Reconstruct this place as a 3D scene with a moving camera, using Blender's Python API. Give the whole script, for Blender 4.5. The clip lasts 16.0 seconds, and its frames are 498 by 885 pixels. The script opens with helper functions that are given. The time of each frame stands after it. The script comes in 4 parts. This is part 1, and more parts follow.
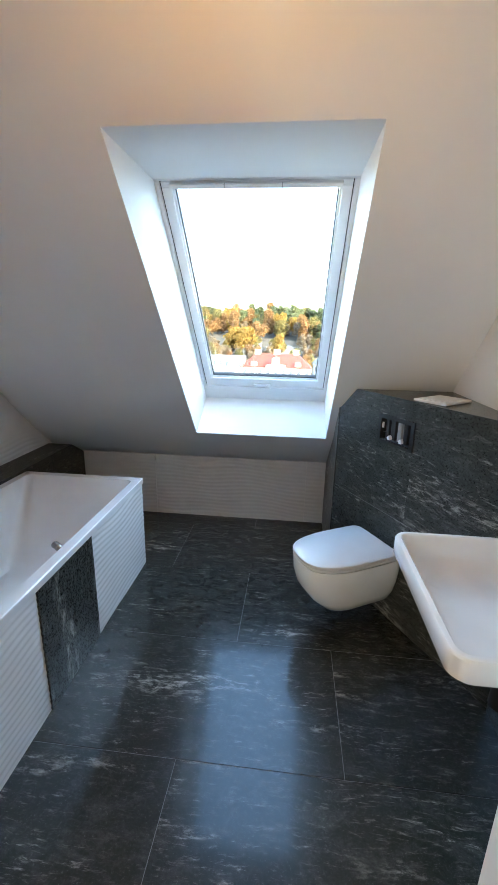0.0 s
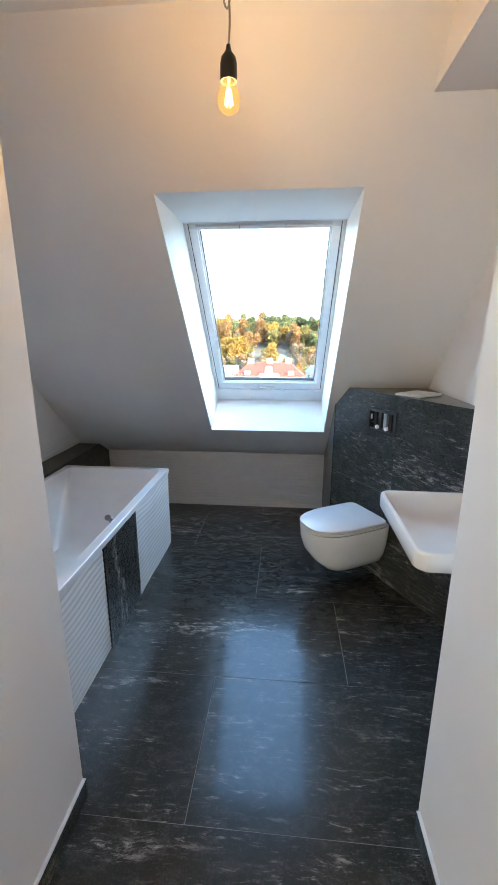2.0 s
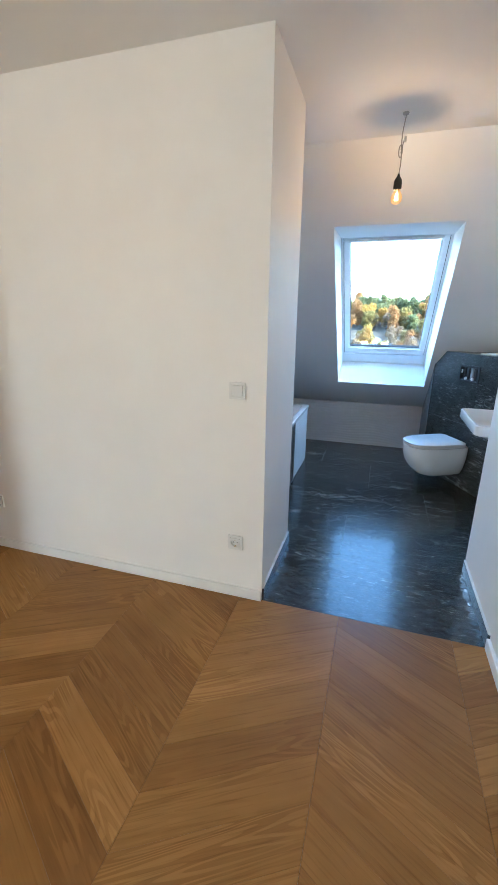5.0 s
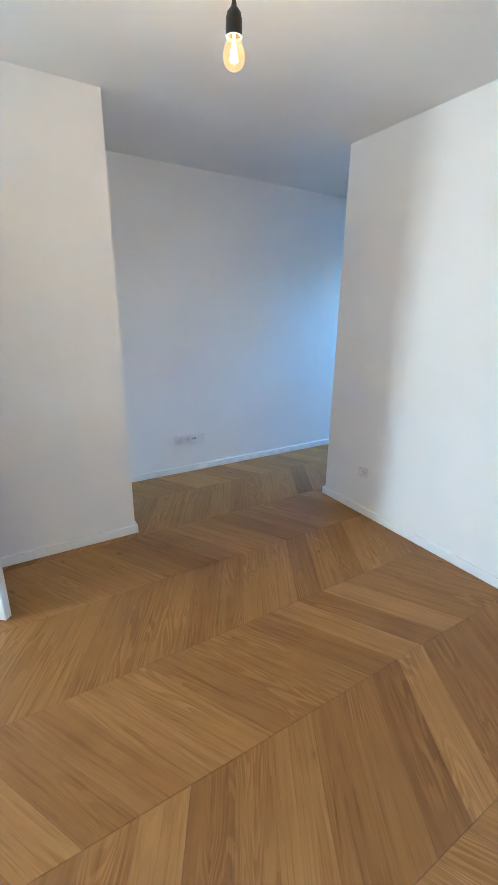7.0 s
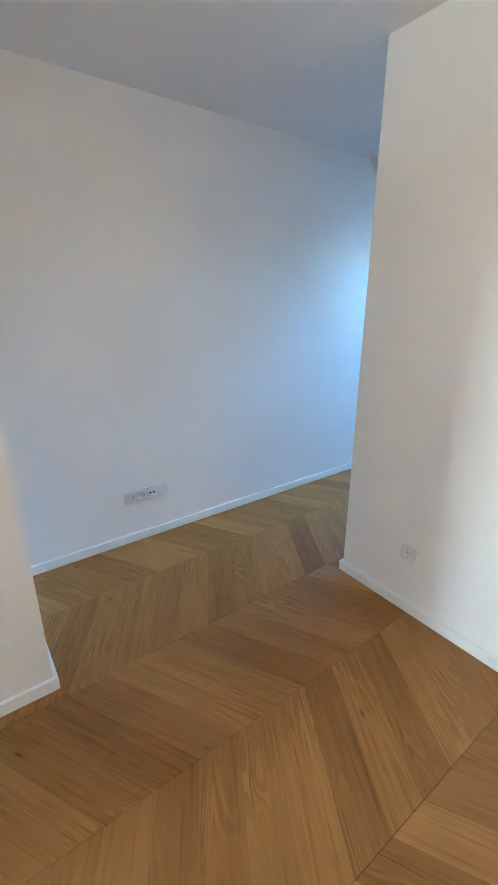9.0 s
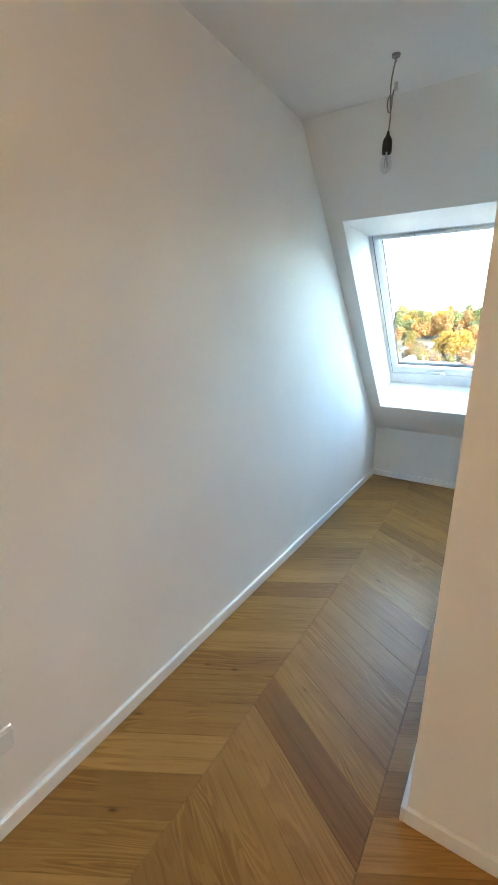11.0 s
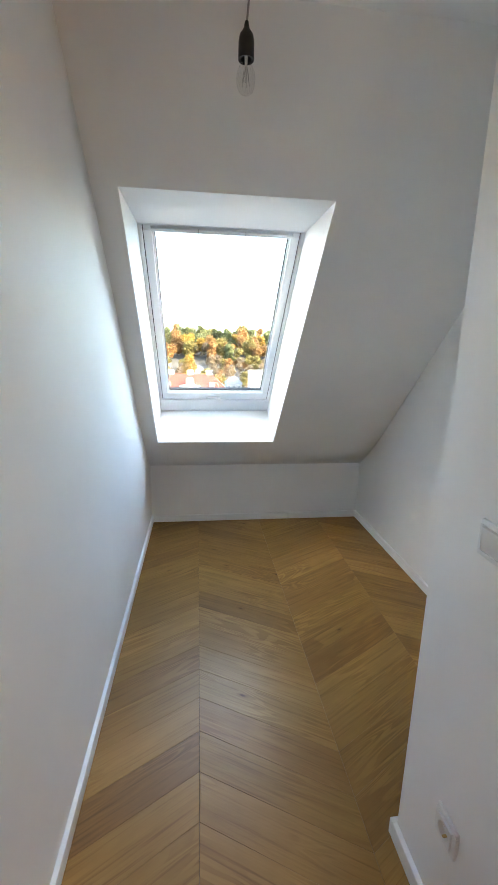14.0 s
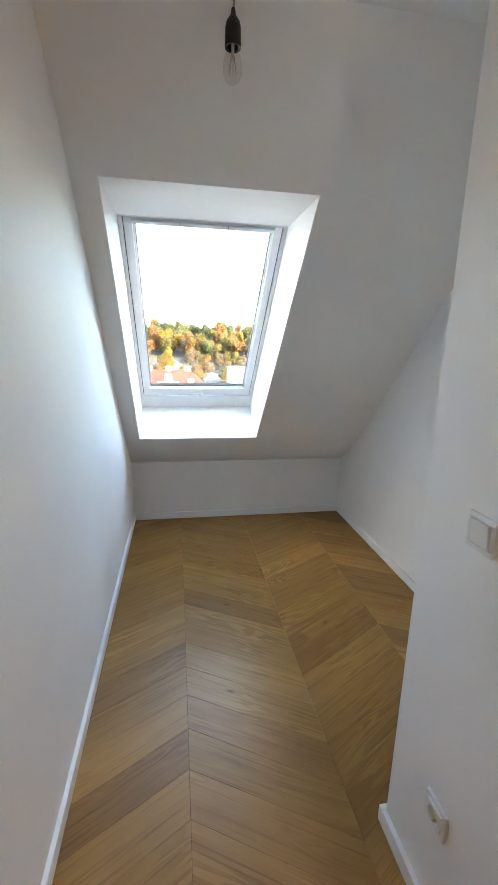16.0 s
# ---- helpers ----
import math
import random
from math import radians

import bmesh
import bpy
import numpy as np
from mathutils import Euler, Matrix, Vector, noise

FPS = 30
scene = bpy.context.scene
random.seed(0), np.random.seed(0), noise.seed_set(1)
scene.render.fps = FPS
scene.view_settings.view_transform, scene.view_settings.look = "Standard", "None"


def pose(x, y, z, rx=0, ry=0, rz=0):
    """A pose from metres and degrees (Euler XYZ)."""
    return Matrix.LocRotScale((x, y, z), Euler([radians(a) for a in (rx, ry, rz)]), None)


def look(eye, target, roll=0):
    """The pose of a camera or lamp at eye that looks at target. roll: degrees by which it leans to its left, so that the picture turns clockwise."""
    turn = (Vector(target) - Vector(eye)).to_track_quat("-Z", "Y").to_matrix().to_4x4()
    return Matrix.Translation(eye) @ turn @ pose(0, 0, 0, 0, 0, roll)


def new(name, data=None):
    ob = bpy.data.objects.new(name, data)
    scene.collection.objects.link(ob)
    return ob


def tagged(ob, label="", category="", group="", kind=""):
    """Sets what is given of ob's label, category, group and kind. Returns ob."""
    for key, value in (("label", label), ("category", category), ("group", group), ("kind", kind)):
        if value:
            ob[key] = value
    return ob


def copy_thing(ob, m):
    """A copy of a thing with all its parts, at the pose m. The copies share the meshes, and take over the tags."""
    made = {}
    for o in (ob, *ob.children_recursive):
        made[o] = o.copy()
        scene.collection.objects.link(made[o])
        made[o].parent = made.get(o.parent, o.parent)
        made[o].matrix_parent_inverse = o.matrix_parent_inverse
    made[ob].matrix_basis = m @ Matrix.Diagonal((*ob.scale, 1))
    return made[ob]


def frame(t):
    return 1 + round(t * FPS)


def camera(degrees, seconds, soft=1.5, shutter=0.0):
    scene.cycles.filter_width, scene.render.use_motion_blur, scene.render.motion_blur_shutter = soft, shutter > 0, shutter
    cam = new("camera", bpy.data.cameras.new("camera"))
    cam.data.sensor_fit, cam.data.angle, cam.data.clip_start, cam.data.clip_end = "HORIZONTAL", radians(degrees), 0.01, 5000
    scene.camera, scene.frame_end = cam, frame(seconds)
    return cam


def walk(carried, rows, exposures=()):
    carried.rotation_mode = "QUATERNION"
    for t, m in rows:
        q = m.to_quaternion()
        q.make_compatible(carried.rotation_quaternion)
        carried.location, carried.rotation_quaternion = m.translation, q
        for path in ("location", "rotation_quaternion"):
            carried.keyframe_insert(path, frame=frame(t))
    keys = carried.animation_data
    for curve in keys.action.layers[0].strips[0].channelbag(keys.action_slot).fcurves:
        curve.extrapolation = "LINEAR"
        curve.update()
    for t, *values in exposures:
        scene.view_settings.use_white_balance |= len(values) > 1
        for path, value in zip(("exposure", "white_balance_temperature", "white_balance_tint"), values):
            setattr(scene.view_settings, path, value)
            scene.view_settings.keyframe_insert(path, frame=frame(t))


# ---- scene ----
cam = camera(62.1, 16.0)
PATH = [
    (0, (0.164, 0.095, 1.51), (-0.033, 2.009, 0.967), 1.2),
    (0.5, (0.161, 0.084, 1.509), (-0.127, 1.99, 0.978), 0.8),
    (1, (0.113, 0.01, 1.52), (-0.171, 1.921, 1.001), 0.5),
    (1.5, (0.096, -0.139, 1.52), (-0.144, 1.781, 1.013), 0.3),
    (2, (0.102, -0.365, 1.519), (-0.071, 1.564, 1.018), 0.1),
    (2.5, (0.063, -0.583, 1.523), (-0.038, 1.35, 1.021), 0.1),
    (3, (0.024, -0.849, 1.515), (-0.029, 1.086, 1.01), 0.2),
    (3.2, (0.015, -0.941, 1.519), (-0.026, 0.994, 1.013), 0.3),
    (5.3, (-0.062, -1.954, 1.47), (-0.857, -0.224, 0.857), 0.7),
    (5.5, (-0.061, -2.021, 1.47), (-1.029, -0.383, 0.855), 0.8),
    (6, (-0.061, -2.173, 1.454), (-1.39, -0.812, 0.835), 1.0),
    (6.5, (-0.125, -2.248, 1.436), (-1.673, -1.135, 0.83), 0.9),
    (7, (-0.312, -2.224, 1.456), (-1.936, -1.227, 0.848), 0.8),
    (7.5, (-0.517, -2.138, 1.488), (-2.143, -1.157, 0.86), 0.6),
    (8, (-0.767, -1.985, 1.485), (-2.378, -0.979, 0.858), 0.4),
    (8.2, (-0.867, -1.93, 1.509), (-2.463, -0.908, 0.869), 0.4),
    (10.5, (-2.351, -1.196, 1.503), (-3.585, 0.274, 0.942), -0.4),
    (11, (-2.624, -1.063, 1.485), (-3.65, 0.569, 0.951), 0.4),
    (11.5, (-2.841, -0.877, 1.515), (-3.614, 0.887, 0.975), 0.9),
    (12, (-3.051, -0.746, 1.497), (-3.541, 1.124, 0.984), 0.6),
    (12.5, (-3.193, -0.62, 1.491), (-3.431, 1.305, 1.005), 0.6),
    (13, (-3.235, -0.465, 1.492), (-3.277, 1.478, 1.02), 0.8),
    (13.5, (-3.265, -0.357, 1.494), (-3.141, 1.586, 1.037), 1.0),
    (14, (-3.311, -0.291, 1.499), (-3.071, 1.645, 1.054), 1.2),
    (14.5, (-3.331, -0.268, 1.5), (-3.006, 1.657, 1.065), 1.3),
    (15, (-3.336, -0.257, 1.496), (-2.969, 1.66, 1.061), 1.3),
    (15.5, (-3.348, -0.26, 1.505), (-2.98, 1.655, 1.061), 1.3),
    (16, (-3.336, -0.28, 1.493), (-2.999, 1.637, 1.033), 1.3),
]
EXPOSURES = [(0.0, 4.47, 5900, 1), (2.0, 4.45, 5800, 1), (3.2, 4.45, 5550, -2), (5.3, 4.5, 4550, -3), (6.5, 4.85, 4130, -5), (8.2, 4.97, 4020, -6), (10.4, 5.0, 5500, -5),
             (12.5, 4.6, 6550, 3), (16.0, 4.62, 6650, 7)]
walk(cam, [(t, look(eye, target, roll)) for t, eye, target, roll in PATH], EXPOSURES)

# ---- world and light ----
world = bpy.data.worlds.new("sky")
scene.world = world
world.use_nodes = True
wn = world.node_tree
sky = wn.nodes.new("ShaderNodeTexSky")
sky.sky_type = "NISHITA"
sky.sun_disc = False
sky.sun_elevation = radians(24)
sky.sun_rotation = radians(119)
sky.air_density, sky.dust_density = 1.0, 2.5
wn.links.new(sky.outputs[0], wn.nodes["Background"].inputs[0])
wn.nodes["Background"].inputs[1].default_value = 0.15

sun_data = bpy.data.lights.new("sun", "SUN")
sun_data.energy, sun_data.angle, sun_data.color = 0.8, radians(10), (1, 0.94, 0.85)
sun = new("sun", sun_data)
sun.matrix_world = look((110, -60, 55), (0, 0, 0))


def area_lamp(name, eye, target, w, h, watts, colour):
    d = bpy.data.lights.new(name, "AREA")
    d.shape, d.size, d.size_y, d.energy, d.color = "RECTANGLE", w, h, watts, colour
    ob = new(name, d)
    ob.matrix_world = look(eye, target)
    return ob


def bulb_lamp(name, place, watts):
    d = bpy.data.lights.new(name, "POINT")
    d.energy, d.color, d.shadow_soft_size = watts, (1.0, 0.50, 0.18), 0.010
    ob = new(name, d)
    ob.location = place
    return ob


# daylight of the narrow tall window in the back wall of the living room
area_lamp("window_daylight", (-2.65, -5.67, 1.2), (-2.4, 0, 1.0), 0.32, 2.1, 3.6, (1.0, 0.80, 0.58))
# added lamps, unseen outside the two roof windows, that strengthen the sky's light inside
area_lamp("roof_window_fill_lamp", (1.6, 4.6, 3.75), (-0.65, 1.7, 0.45), 1.8, 1.2, 3.4, (0.78, 0.88, 1.0))
# the next two are aimed to brighten the small room's right and left walls
area_lamp("roof_window_fill_lamp", (-5.8, 3.9, 3.5), (-1.9, 2.0, 0.6), 1.4, 1.2, 4.5, (0.78, 0.88, 1.0))
area_lamp("roof_window_fill_lamp", (-2.45, 9.0, 5.3), (-3.6, -0.3, 1.0), 1.0, 1.0, 15.0, (0.78, 0.88, 1.0))
bulb_lamp("bathroom_bulb_light", (-0.064, 0.885, 2.114), 0.28)
bulb_lamp("living_bulb_light", (-1.51, -1.553, 2.110), 0.48)


# ---- materials ----
def mat(name, rough=0.5, metal=0.0):
    m = bpy.data.materials.new(name)
    m.use_nodes = True
    b = m.node_tree.nodes["Principled BSDF"]
    b.inputs["Roughness"].default_value, b.inputs["Metallic"].default_value = rough, metal
    return m, m.node_tree, b


def node(nt, kind, **inputs):
    n = nt.nodes.new(kind)
    for k, v in inputs.items():
        n.inputs[k.replace("_", " ")].default_value = v
    return n


def ramp(nt, source, stops):
    r = nt.nodes.new("ShaderNodeValToRGB")
    els = r.color_ramp.elements
    while len(els) < len(stops):
        els.new(0.5)
    for e, (p, c) in zip(els, stops):
        e.position, e.color = p, (*c, 1)
    nt.links.new(source, r.inputs[0])
    return r


def mapped(nt, scale, spin=(0, 0, 0), per_object=0.0, coord="Object"):
    tc = nt.nodes.new("ShaderNodeTexCoord")
    mp = nt.nodes.new("ShaderNodeMapping")
    mp.inputs["Scale"].default_value, mp.inputs["Rotation"].default_value = scale, spin
    nt.links.new(tc.outputs[coord], mp.inputs["Vector"])
    if per_object:
        info = nt.nodes.new("ShaderNodeObjectInfo")
        k = node(nt, "ShaderNodeMath")
        k.operation = "MULTIPLY"
        k.inputs[1].default_value = per_object
        nt.links.new(info.outputs["Random"], k.inputs[0])
        nt.links.new(k.outputs[0], mp.inputs["Location"])
    return mp


def bump(nt, b, source, strength, distance=0.002):
    bp = node(nt, "ShaderNodeBump", Strength=strength, Distance=distance)
    nt.links.new(source, bp.inputs["Height"])
    nt.links.new(bp.outputs[0], b.inputs["Normal"])


def paint(name, colour, rough=0.5, fine=260.0, strength=0.12, spread=0.03):
    """Matt paint with a roller's fine grain and faint cloudy unevenness."""
    m, nt, b = mat(name, rough)
    mp = mapped(nt, (1, 1, 1))
    big = node(nt, "ShaderNodeTexNoise", Scale=1.7, Detail=4.0)
    nt.links.new(mp.outputs[0], big.inputs["Vector"])
    lo, hi = [c * (1 - spread) for c in colour], [min(1, c * (1 + spread)) for c in colour]
    r = ramp(nt, big.outputs["Fac"], [(0.3, lo), (0.7, hi)])
    nt.links.new(r.outputs[0], b.inputs["Base Color"])
    small = node(nt, "ShaderNodeTexNoise", Scale=fine, Detail=3.0)
    nt.links.new(mp.outputs[0], small.inputs["Vector"])
    bump(nt, b, small.outputs["Fac"], strength)
    return m


def plain(name, colour, rough=0.4, metal=0.0, coat=0.0):
    m, nt, b = mat(name, rough, metal)
    mp = mapped(nt, (1, 1, 1))
    n = node(nt, "ShaderNodeTexNoise", Scale=9.0, Detail=5.0)
    nt.links.new(mp.outputs[0], n.inputs["Vector"])
    r = ramp(nt, n.outputs["Fac"], [(0.3, [c * 0.95 for c in colour]), (0.7, colour)])
    nt.links.new(r.outputs[0], b.inputs["Base Color"])
    b.inputs["Coat Weight"].default_value = coat
    return m


def stone(name, spin=(0, 0, 0), rough=0.19, less=0.0, polish=0.0):
    """Near-black leathered granite with pale drifting flecks, each slab cut from another place."""
    m, nt, b = mat(name, rough)
    b.inputs["Specular IOR Level"].default_value = 0.42
    mp = mapped(nt, (1, 1, 1), spin, 37.0)
    warp = node(nt, "ShaderNodeTexNoise", Scale=3.0, Detail=3.0)
    nt.links.new(mp.outputs[0], warp.inputs["Vector"])
    push = nt.nodes.new("ShaderNodeMix")
    push.data_type, push.blend_type = "RGBA", "LINEAR_LIGHT"
    push.inputs[0].default_value = 0.032
    nt.links.new(mp.outputs[0], push.inputs[6])
    nt.links.new(warp.outputs["Color"], push.inputs[7])

    def layer(stretch, scale, detail, rough_, stops):
        q = nt.nodes.new("ShaderNodeMapping")
        q.inputs["Scale"].default_value = stretch
        nt.links.new(push.outputs[2], q.inputs["Vector"])
        t = node(nt, "ShaderNodeTexNoise", Scale=scale, Detail=detail, Roughness=rough_, Distortion=0.35)
        nt.links.new(q.outputs[0], t.inputs["Vector"])
        return ramp(nt, t.outputs["Fac"], [(p + less, (v, v, v)) for p, v in stops])

    def times(p, q, op="MULTIPLY"):
        k = node(nt, "ShaderNodeMath")
        k.operation = op
        nt.links.new(p, k.inputs[0])
        nt.links.new(q, k.inputs[1])
        return k.outputs[0]

    flecks = layer((6.5, 34, 34), 2.2, 8.0, 0.76, [(0.545, 0), (0.60, 0.22), (0.69, 0.8)])
    bands = layer((1.2, 4.5, 4.5), 1.9, 5.0, 0.65, [(0.38, 0.12), (0.52, 0.42), (0.62, 1.0)])
    veins = layer((6, 20, 20), 2.0, 10.0, 0.8, [(0.50, 0), (0.57, 0.5), (0.66, 1.0)])
    heavy = layer((0.6, 4.6, 4.6), 1.2, 4.0, 0.6, [(0.585, 0.0), (0.66, 0.9)])
    pale = times(times(flecks.outputs[0], bands.outputs[0]), times(veins.outputs[0], heavy.outputs[0]), "MAXIMUM")
    grain = node(nt, "ShaderNodeTexNoise", Scale=120.0, Detail=6.0, Roughness=0.75)
    nt.links.new(mp.outputs[0], grain.inputs["Vector"])
    body = ramp(nt, grain.outputs["Fac"], [(0.30, (0.020, 0.0228, 0.0200)), (0.56, (0.032, 0.0352, 0.0312)), (0.76, (0.060, 0.063, 0.056))])
    mottle = layer((7, 11, 11), 1.6, 9.0, 0.78, [(0.36, 0.72), (0.5, 0.95), (0.68, 2.1)])
    cloudy = nt.nodes.new("ShaderNodeMix")
    cloudy.data_type, cloudy.blend_type = "RGBA", "MULTIPLY"
    cloudy.inputs[0].default_value = 1.0
    nt.links.new(body.outputs[0], cloudy.inputs[6])
    nt.links.new(mottle.outputs[0], cloudy.inputs[7])
    mix = nt.nodes.new("ShaderNodeMix")
    mix.data_type = "RGBA"
    nt.links.new(pale, mix.inputs[0])
    nt.links.new(cloudy.outputs[2], mix.inputs[6])
    mix.inputs[7].default_value = (0.56, 0.535, 0.48, 1)
    nt.links.new(mix.outputs[2], b.inputs["Base Color"])
    rr = ramp(nt, grain.outputs["Fac"], [(0.3, (rough - 0.05,) * 3), (0.7, (rough + 0.10,) * 3)])
    nt.links.new(rr.outputs[0], b.inputs["Roughness"])
    bump(nt, b, grain.outputs["Fac"], 0.05, 0.0012)
    b.inputs["Coat Weight"].default_value, b.inputs["Coat Roughness"].default_value = polish, 0.09
    return m


def oak(name):
    """Oiled oak: long grain, cathedral figure, a few knots, each plank its own tone."""
    m, nt, b = mat(name, 0.5)
    b.inputs["Specular IOR Level"].default_value = 0.27
    mp = mapped(nt, (1, 1, 1), (0, 0, 0), 53.0)
    stretch = nt.nodes.new("ShaderNodeMapping")
    stretch.inputs["Scale"].default_value = (0.9, 9, 9)
    nt.links.new(mp.outputs[0], stretch.inputs["Vector"])
    figure = node(nt, "ShaderNodeTexNoise", Scale=0.9, Detail=2.0, Roughness=0.45, Distortion=0.8)
    nt.links.new(stretch.outputs[0], figure.inputs["Vector"])
    rings = node(nt, "ShaderNodeMath")
    rings.operation = "MULTIPLY"
    rings.inputs[1].default_value = 104.0
    nt.links.new(figure.outputs["Fac"], rings.inputs[0])
    wave = node(nt, "ShaderNodeMath")
    wave.operation = "SINE"
    nt.links.new(rings.outputs[0], wave.inputs[0])
    fibre_map = nt.nodes.new("ShaderNodeMapping")
    fibre_map.inputs["Scale"].default_value = (2.6, 95, 60)
    nt.links.new(mp.outputs[0], fibre_map.inputs["Vector"])
    fibre = node(nt, "ShaderNodeTexNoise", Scale=1.0, Detail=5.0, Roughness=0.65)
    nt.links.new(fibre_map.outputs[0], fibre.inputs["Vector"])
    blot = node(nt, "ShaderNodeTexNoise", Scale=3.0, Detail=3.0)
    nt.links.new(mp.outputs[0], blot.inputs["Vector"])
    info = nt.nodes.new("ShaderNodeObjectInfo")
    tone = ramp(nt, info.outputs["Random"], [(0.0, (0.260, 0.127, 0.034)), (0.18, (0.36, 0.194, 0.050)), (0.38, (0.29, 0.148, 0.039)), (0.6, (0.365, 0.197, 0.052)),
                                             (0.82, (0.425, 0.234, 0.067)), (1.0, (0.315, 0.160, 0.044))])
    streak_map = nt.nodes.new("ShaderNodeMapping")
    streak_map.inputs["Scale"].default_value = (1.4, 22, 22)
    nt.links.new(mp.outputs[0], streak_map.inputs["Vector"])
    streak = node(nt, "ShaderNodeTexNoise", Scale=1.0, Detail=6.0, Roughness=0.6, Distortion=0.8)
    nt.links.new(streak_map.outputs[0], streak.inputs["Vector"])
    knot_map = nt.nodes.new("ShaderNodeMapping")
    knot_map.inputs["Scale"].default_value = (3.2, 7.5, 7.5)
    nt.links.new(mp.outputs[0], knot_map.inputs["Vector"])
    knot = nt.nodes.new("ShaderNodeTexVoronoi")
    knot.inputs["Scale"].default_value = 1.0
    nt.links.new(knot_map.outputs[0], knot.inputs["Vector"])
    g1 = ramp(nt, wave.outputs[0], [(0.0, (0.76, 0.72, 0.67)), (0.24, (0.95, 0.94, 0.925)), (1.0, (1, 1, 1))])
    patch = ramp(nt, blot.outputs["Fac"], [(0.49, (0.10, 0.10, 0.10)), (0.62, (1, 1, 1))])
    fade = nt.nodes.new("ShaderNodeMix")
    fade.data_type = "RGBA"
    nt.links.new(patch.outputs[0], fade.inputs[0])
    fade.inputs[6].default_value = (0.97, 0.965, 0.955, 1)
    nt.links.new(g1.outputs[0], fade.inputs[7])
    g2 = ramp(nt, fibre.outputs["Fac"], [(0.30, (0.70, 0.66, 0.61)), (0.48, (1.0, 1.0, 1.0))])
    g3 = ramp(nt, blot.outputs["Fac"], [(0.3, (0.84, 0.82, 0.79)), (0.7, (1.08, 1.08, 1.08))])
    g4 = ramp(nt, streak.outputs["Fac"], [(0.30, (0.87, 0.85, 0.815)), (0.5, (0.985, 0.98, 0.975)), (0.7, (1.08, 1.08, 1.08))])
    g5 = ramp(nt, knot.outputs["Distance"], [(0.02, (0.42, 0.34, 0.26)), (0.06, (0.88, 0.85, 0.82)), (0.11, (1, 1, 1))])
    last = tone.outputs[0]
    for g in (fade.outputs[2], g2.outputs[0], g3.outputs[0], g4.outputs[0], g5.outputs[0]):
        mul = nt.nodes.new("ShaderNodeMix")
        mul.data_type, mul.blend_type = "RGBA", "MULTIPLY"
        mul.inputs[0].default_value = 1.0
        nt.links.new(last, mul.inputs[6])
        nt.links.new(g, mul.inputs[7])
        last = mul.outputs[2]
    nt.links.new(last, b.inputs["Base Color"])
    rr = ramp(nt, fibre.outputs["Fac"], [(0.3, (0.44,) * 3), (0.7, (0.31,) * 3)])
    nt.links.new(rr.outputs[0], b.inputs["Roughness"])
    bump(nt, b, fibre.outputs["Fac"], 0.32, 0.0012)
    return m


def clear(name, tint=(1, 1, 1), glow=None, sheen=0.6):
    """Thin clear glass: straight through, with a Fresnel sheen."""
    m = bpy.data.materials.new(name)
    m.use_nodes = True
    nt = m.node_tree
    nt.nodes.remove(nt.nodes["Principled BSDF"])
    tr = node(nt, "ShaderNodeBsdfTransparent", Color=(*tint, 1))
    gl = node(nt, "ShaderNodeBsdfGlossy", Roughness=0.02)
    lw = nt.nodes.new("ShaderNodeLayerWeight")
    pw = node(nt, "ShaderNodeMath")
    pw.operation = "POWER"
    pw.inputs[1].default_value = 5.0
    nt.links.new(lw.outputs["Facing"], pw.inputs[0])
    fr = node(nt, "ShaderNodeMath")
    fr.operation = "MULTIPLY_ADD"
    fr.inputs[1].default_value, fr.inputs[2].default_value = sheen, 0.02
    nt.links.new(pw.outputs[0], fr.inputs[0])
    mx = nt.nodes.new("ShaderNodeMixShader")
    nt.links.new(fr.outputs[0], mx.inputs[0])
    nt.links.new(tr.outputs[0], mx.inputs[1])
    nt.links.new(gl.outputs[0], mx.inputs[2])
    last = mx.outputs[0]
    if glow:
        em = node(nt, "ShaderNodeEmission", Color=(*glow[0], 1), Strength=glow[1])
        ad = nt.nodes.new("ShaderNodeAddShader")
        nt.links.new(last, ad.inputs[0])
        nt.links.new(em.outputs[0], ad.inputs[1])
        last = ad.outputs[0]
    nt.links.new(last, nt.nodes["Material Output"].inputs[0])
    return m


def glowing(name, colour, strength):
    m = bpy.data.materials.new(name)
    m.use_nodes = True
    nt = m.node_tree
    nt.nodes.remove(nt.nodes["Principled BSDF"])
    em = node(nt, "ShaderNodeEmission", Color=(*colour, 1), Strength=strength)
    nt.links.new(em.outputs[0], nt.nodes["Material Output"].inputs[0])
    return m


def foliage(name, dark, light):
    """Thin leaves: each clump its own tone, half of the light shining through."""
    m, nt, b = mat(name, 0.7)
    info = nt.nodes.new("ShaderNodeNewGeometry")
    r = ramp(nt, info.outputs["Random Per Island"], [(0.0, dark), (1.0, light)])
    nt.links.new(r.outputs[0], b.inputs["Base Color"])
    through_leaf = nt.nodes.new("ShaderNodeBsdfTranslucent")
    nt.links.new(r.outputs[0], through_leaf.inputs["Color"])
    mx = node(nt, "ShaderNodeMixShader")
    mx.inputs[0].default_value = 0.58
    nt.links.new(b.outputs[0], mx.inputs[1])
    nt.links.new(through_leaf.outputs[0], mx.inputs[2])
    nt.links.new(mx.outputs[0], nt.nodes["Material Output"].inputs[0])
    return m


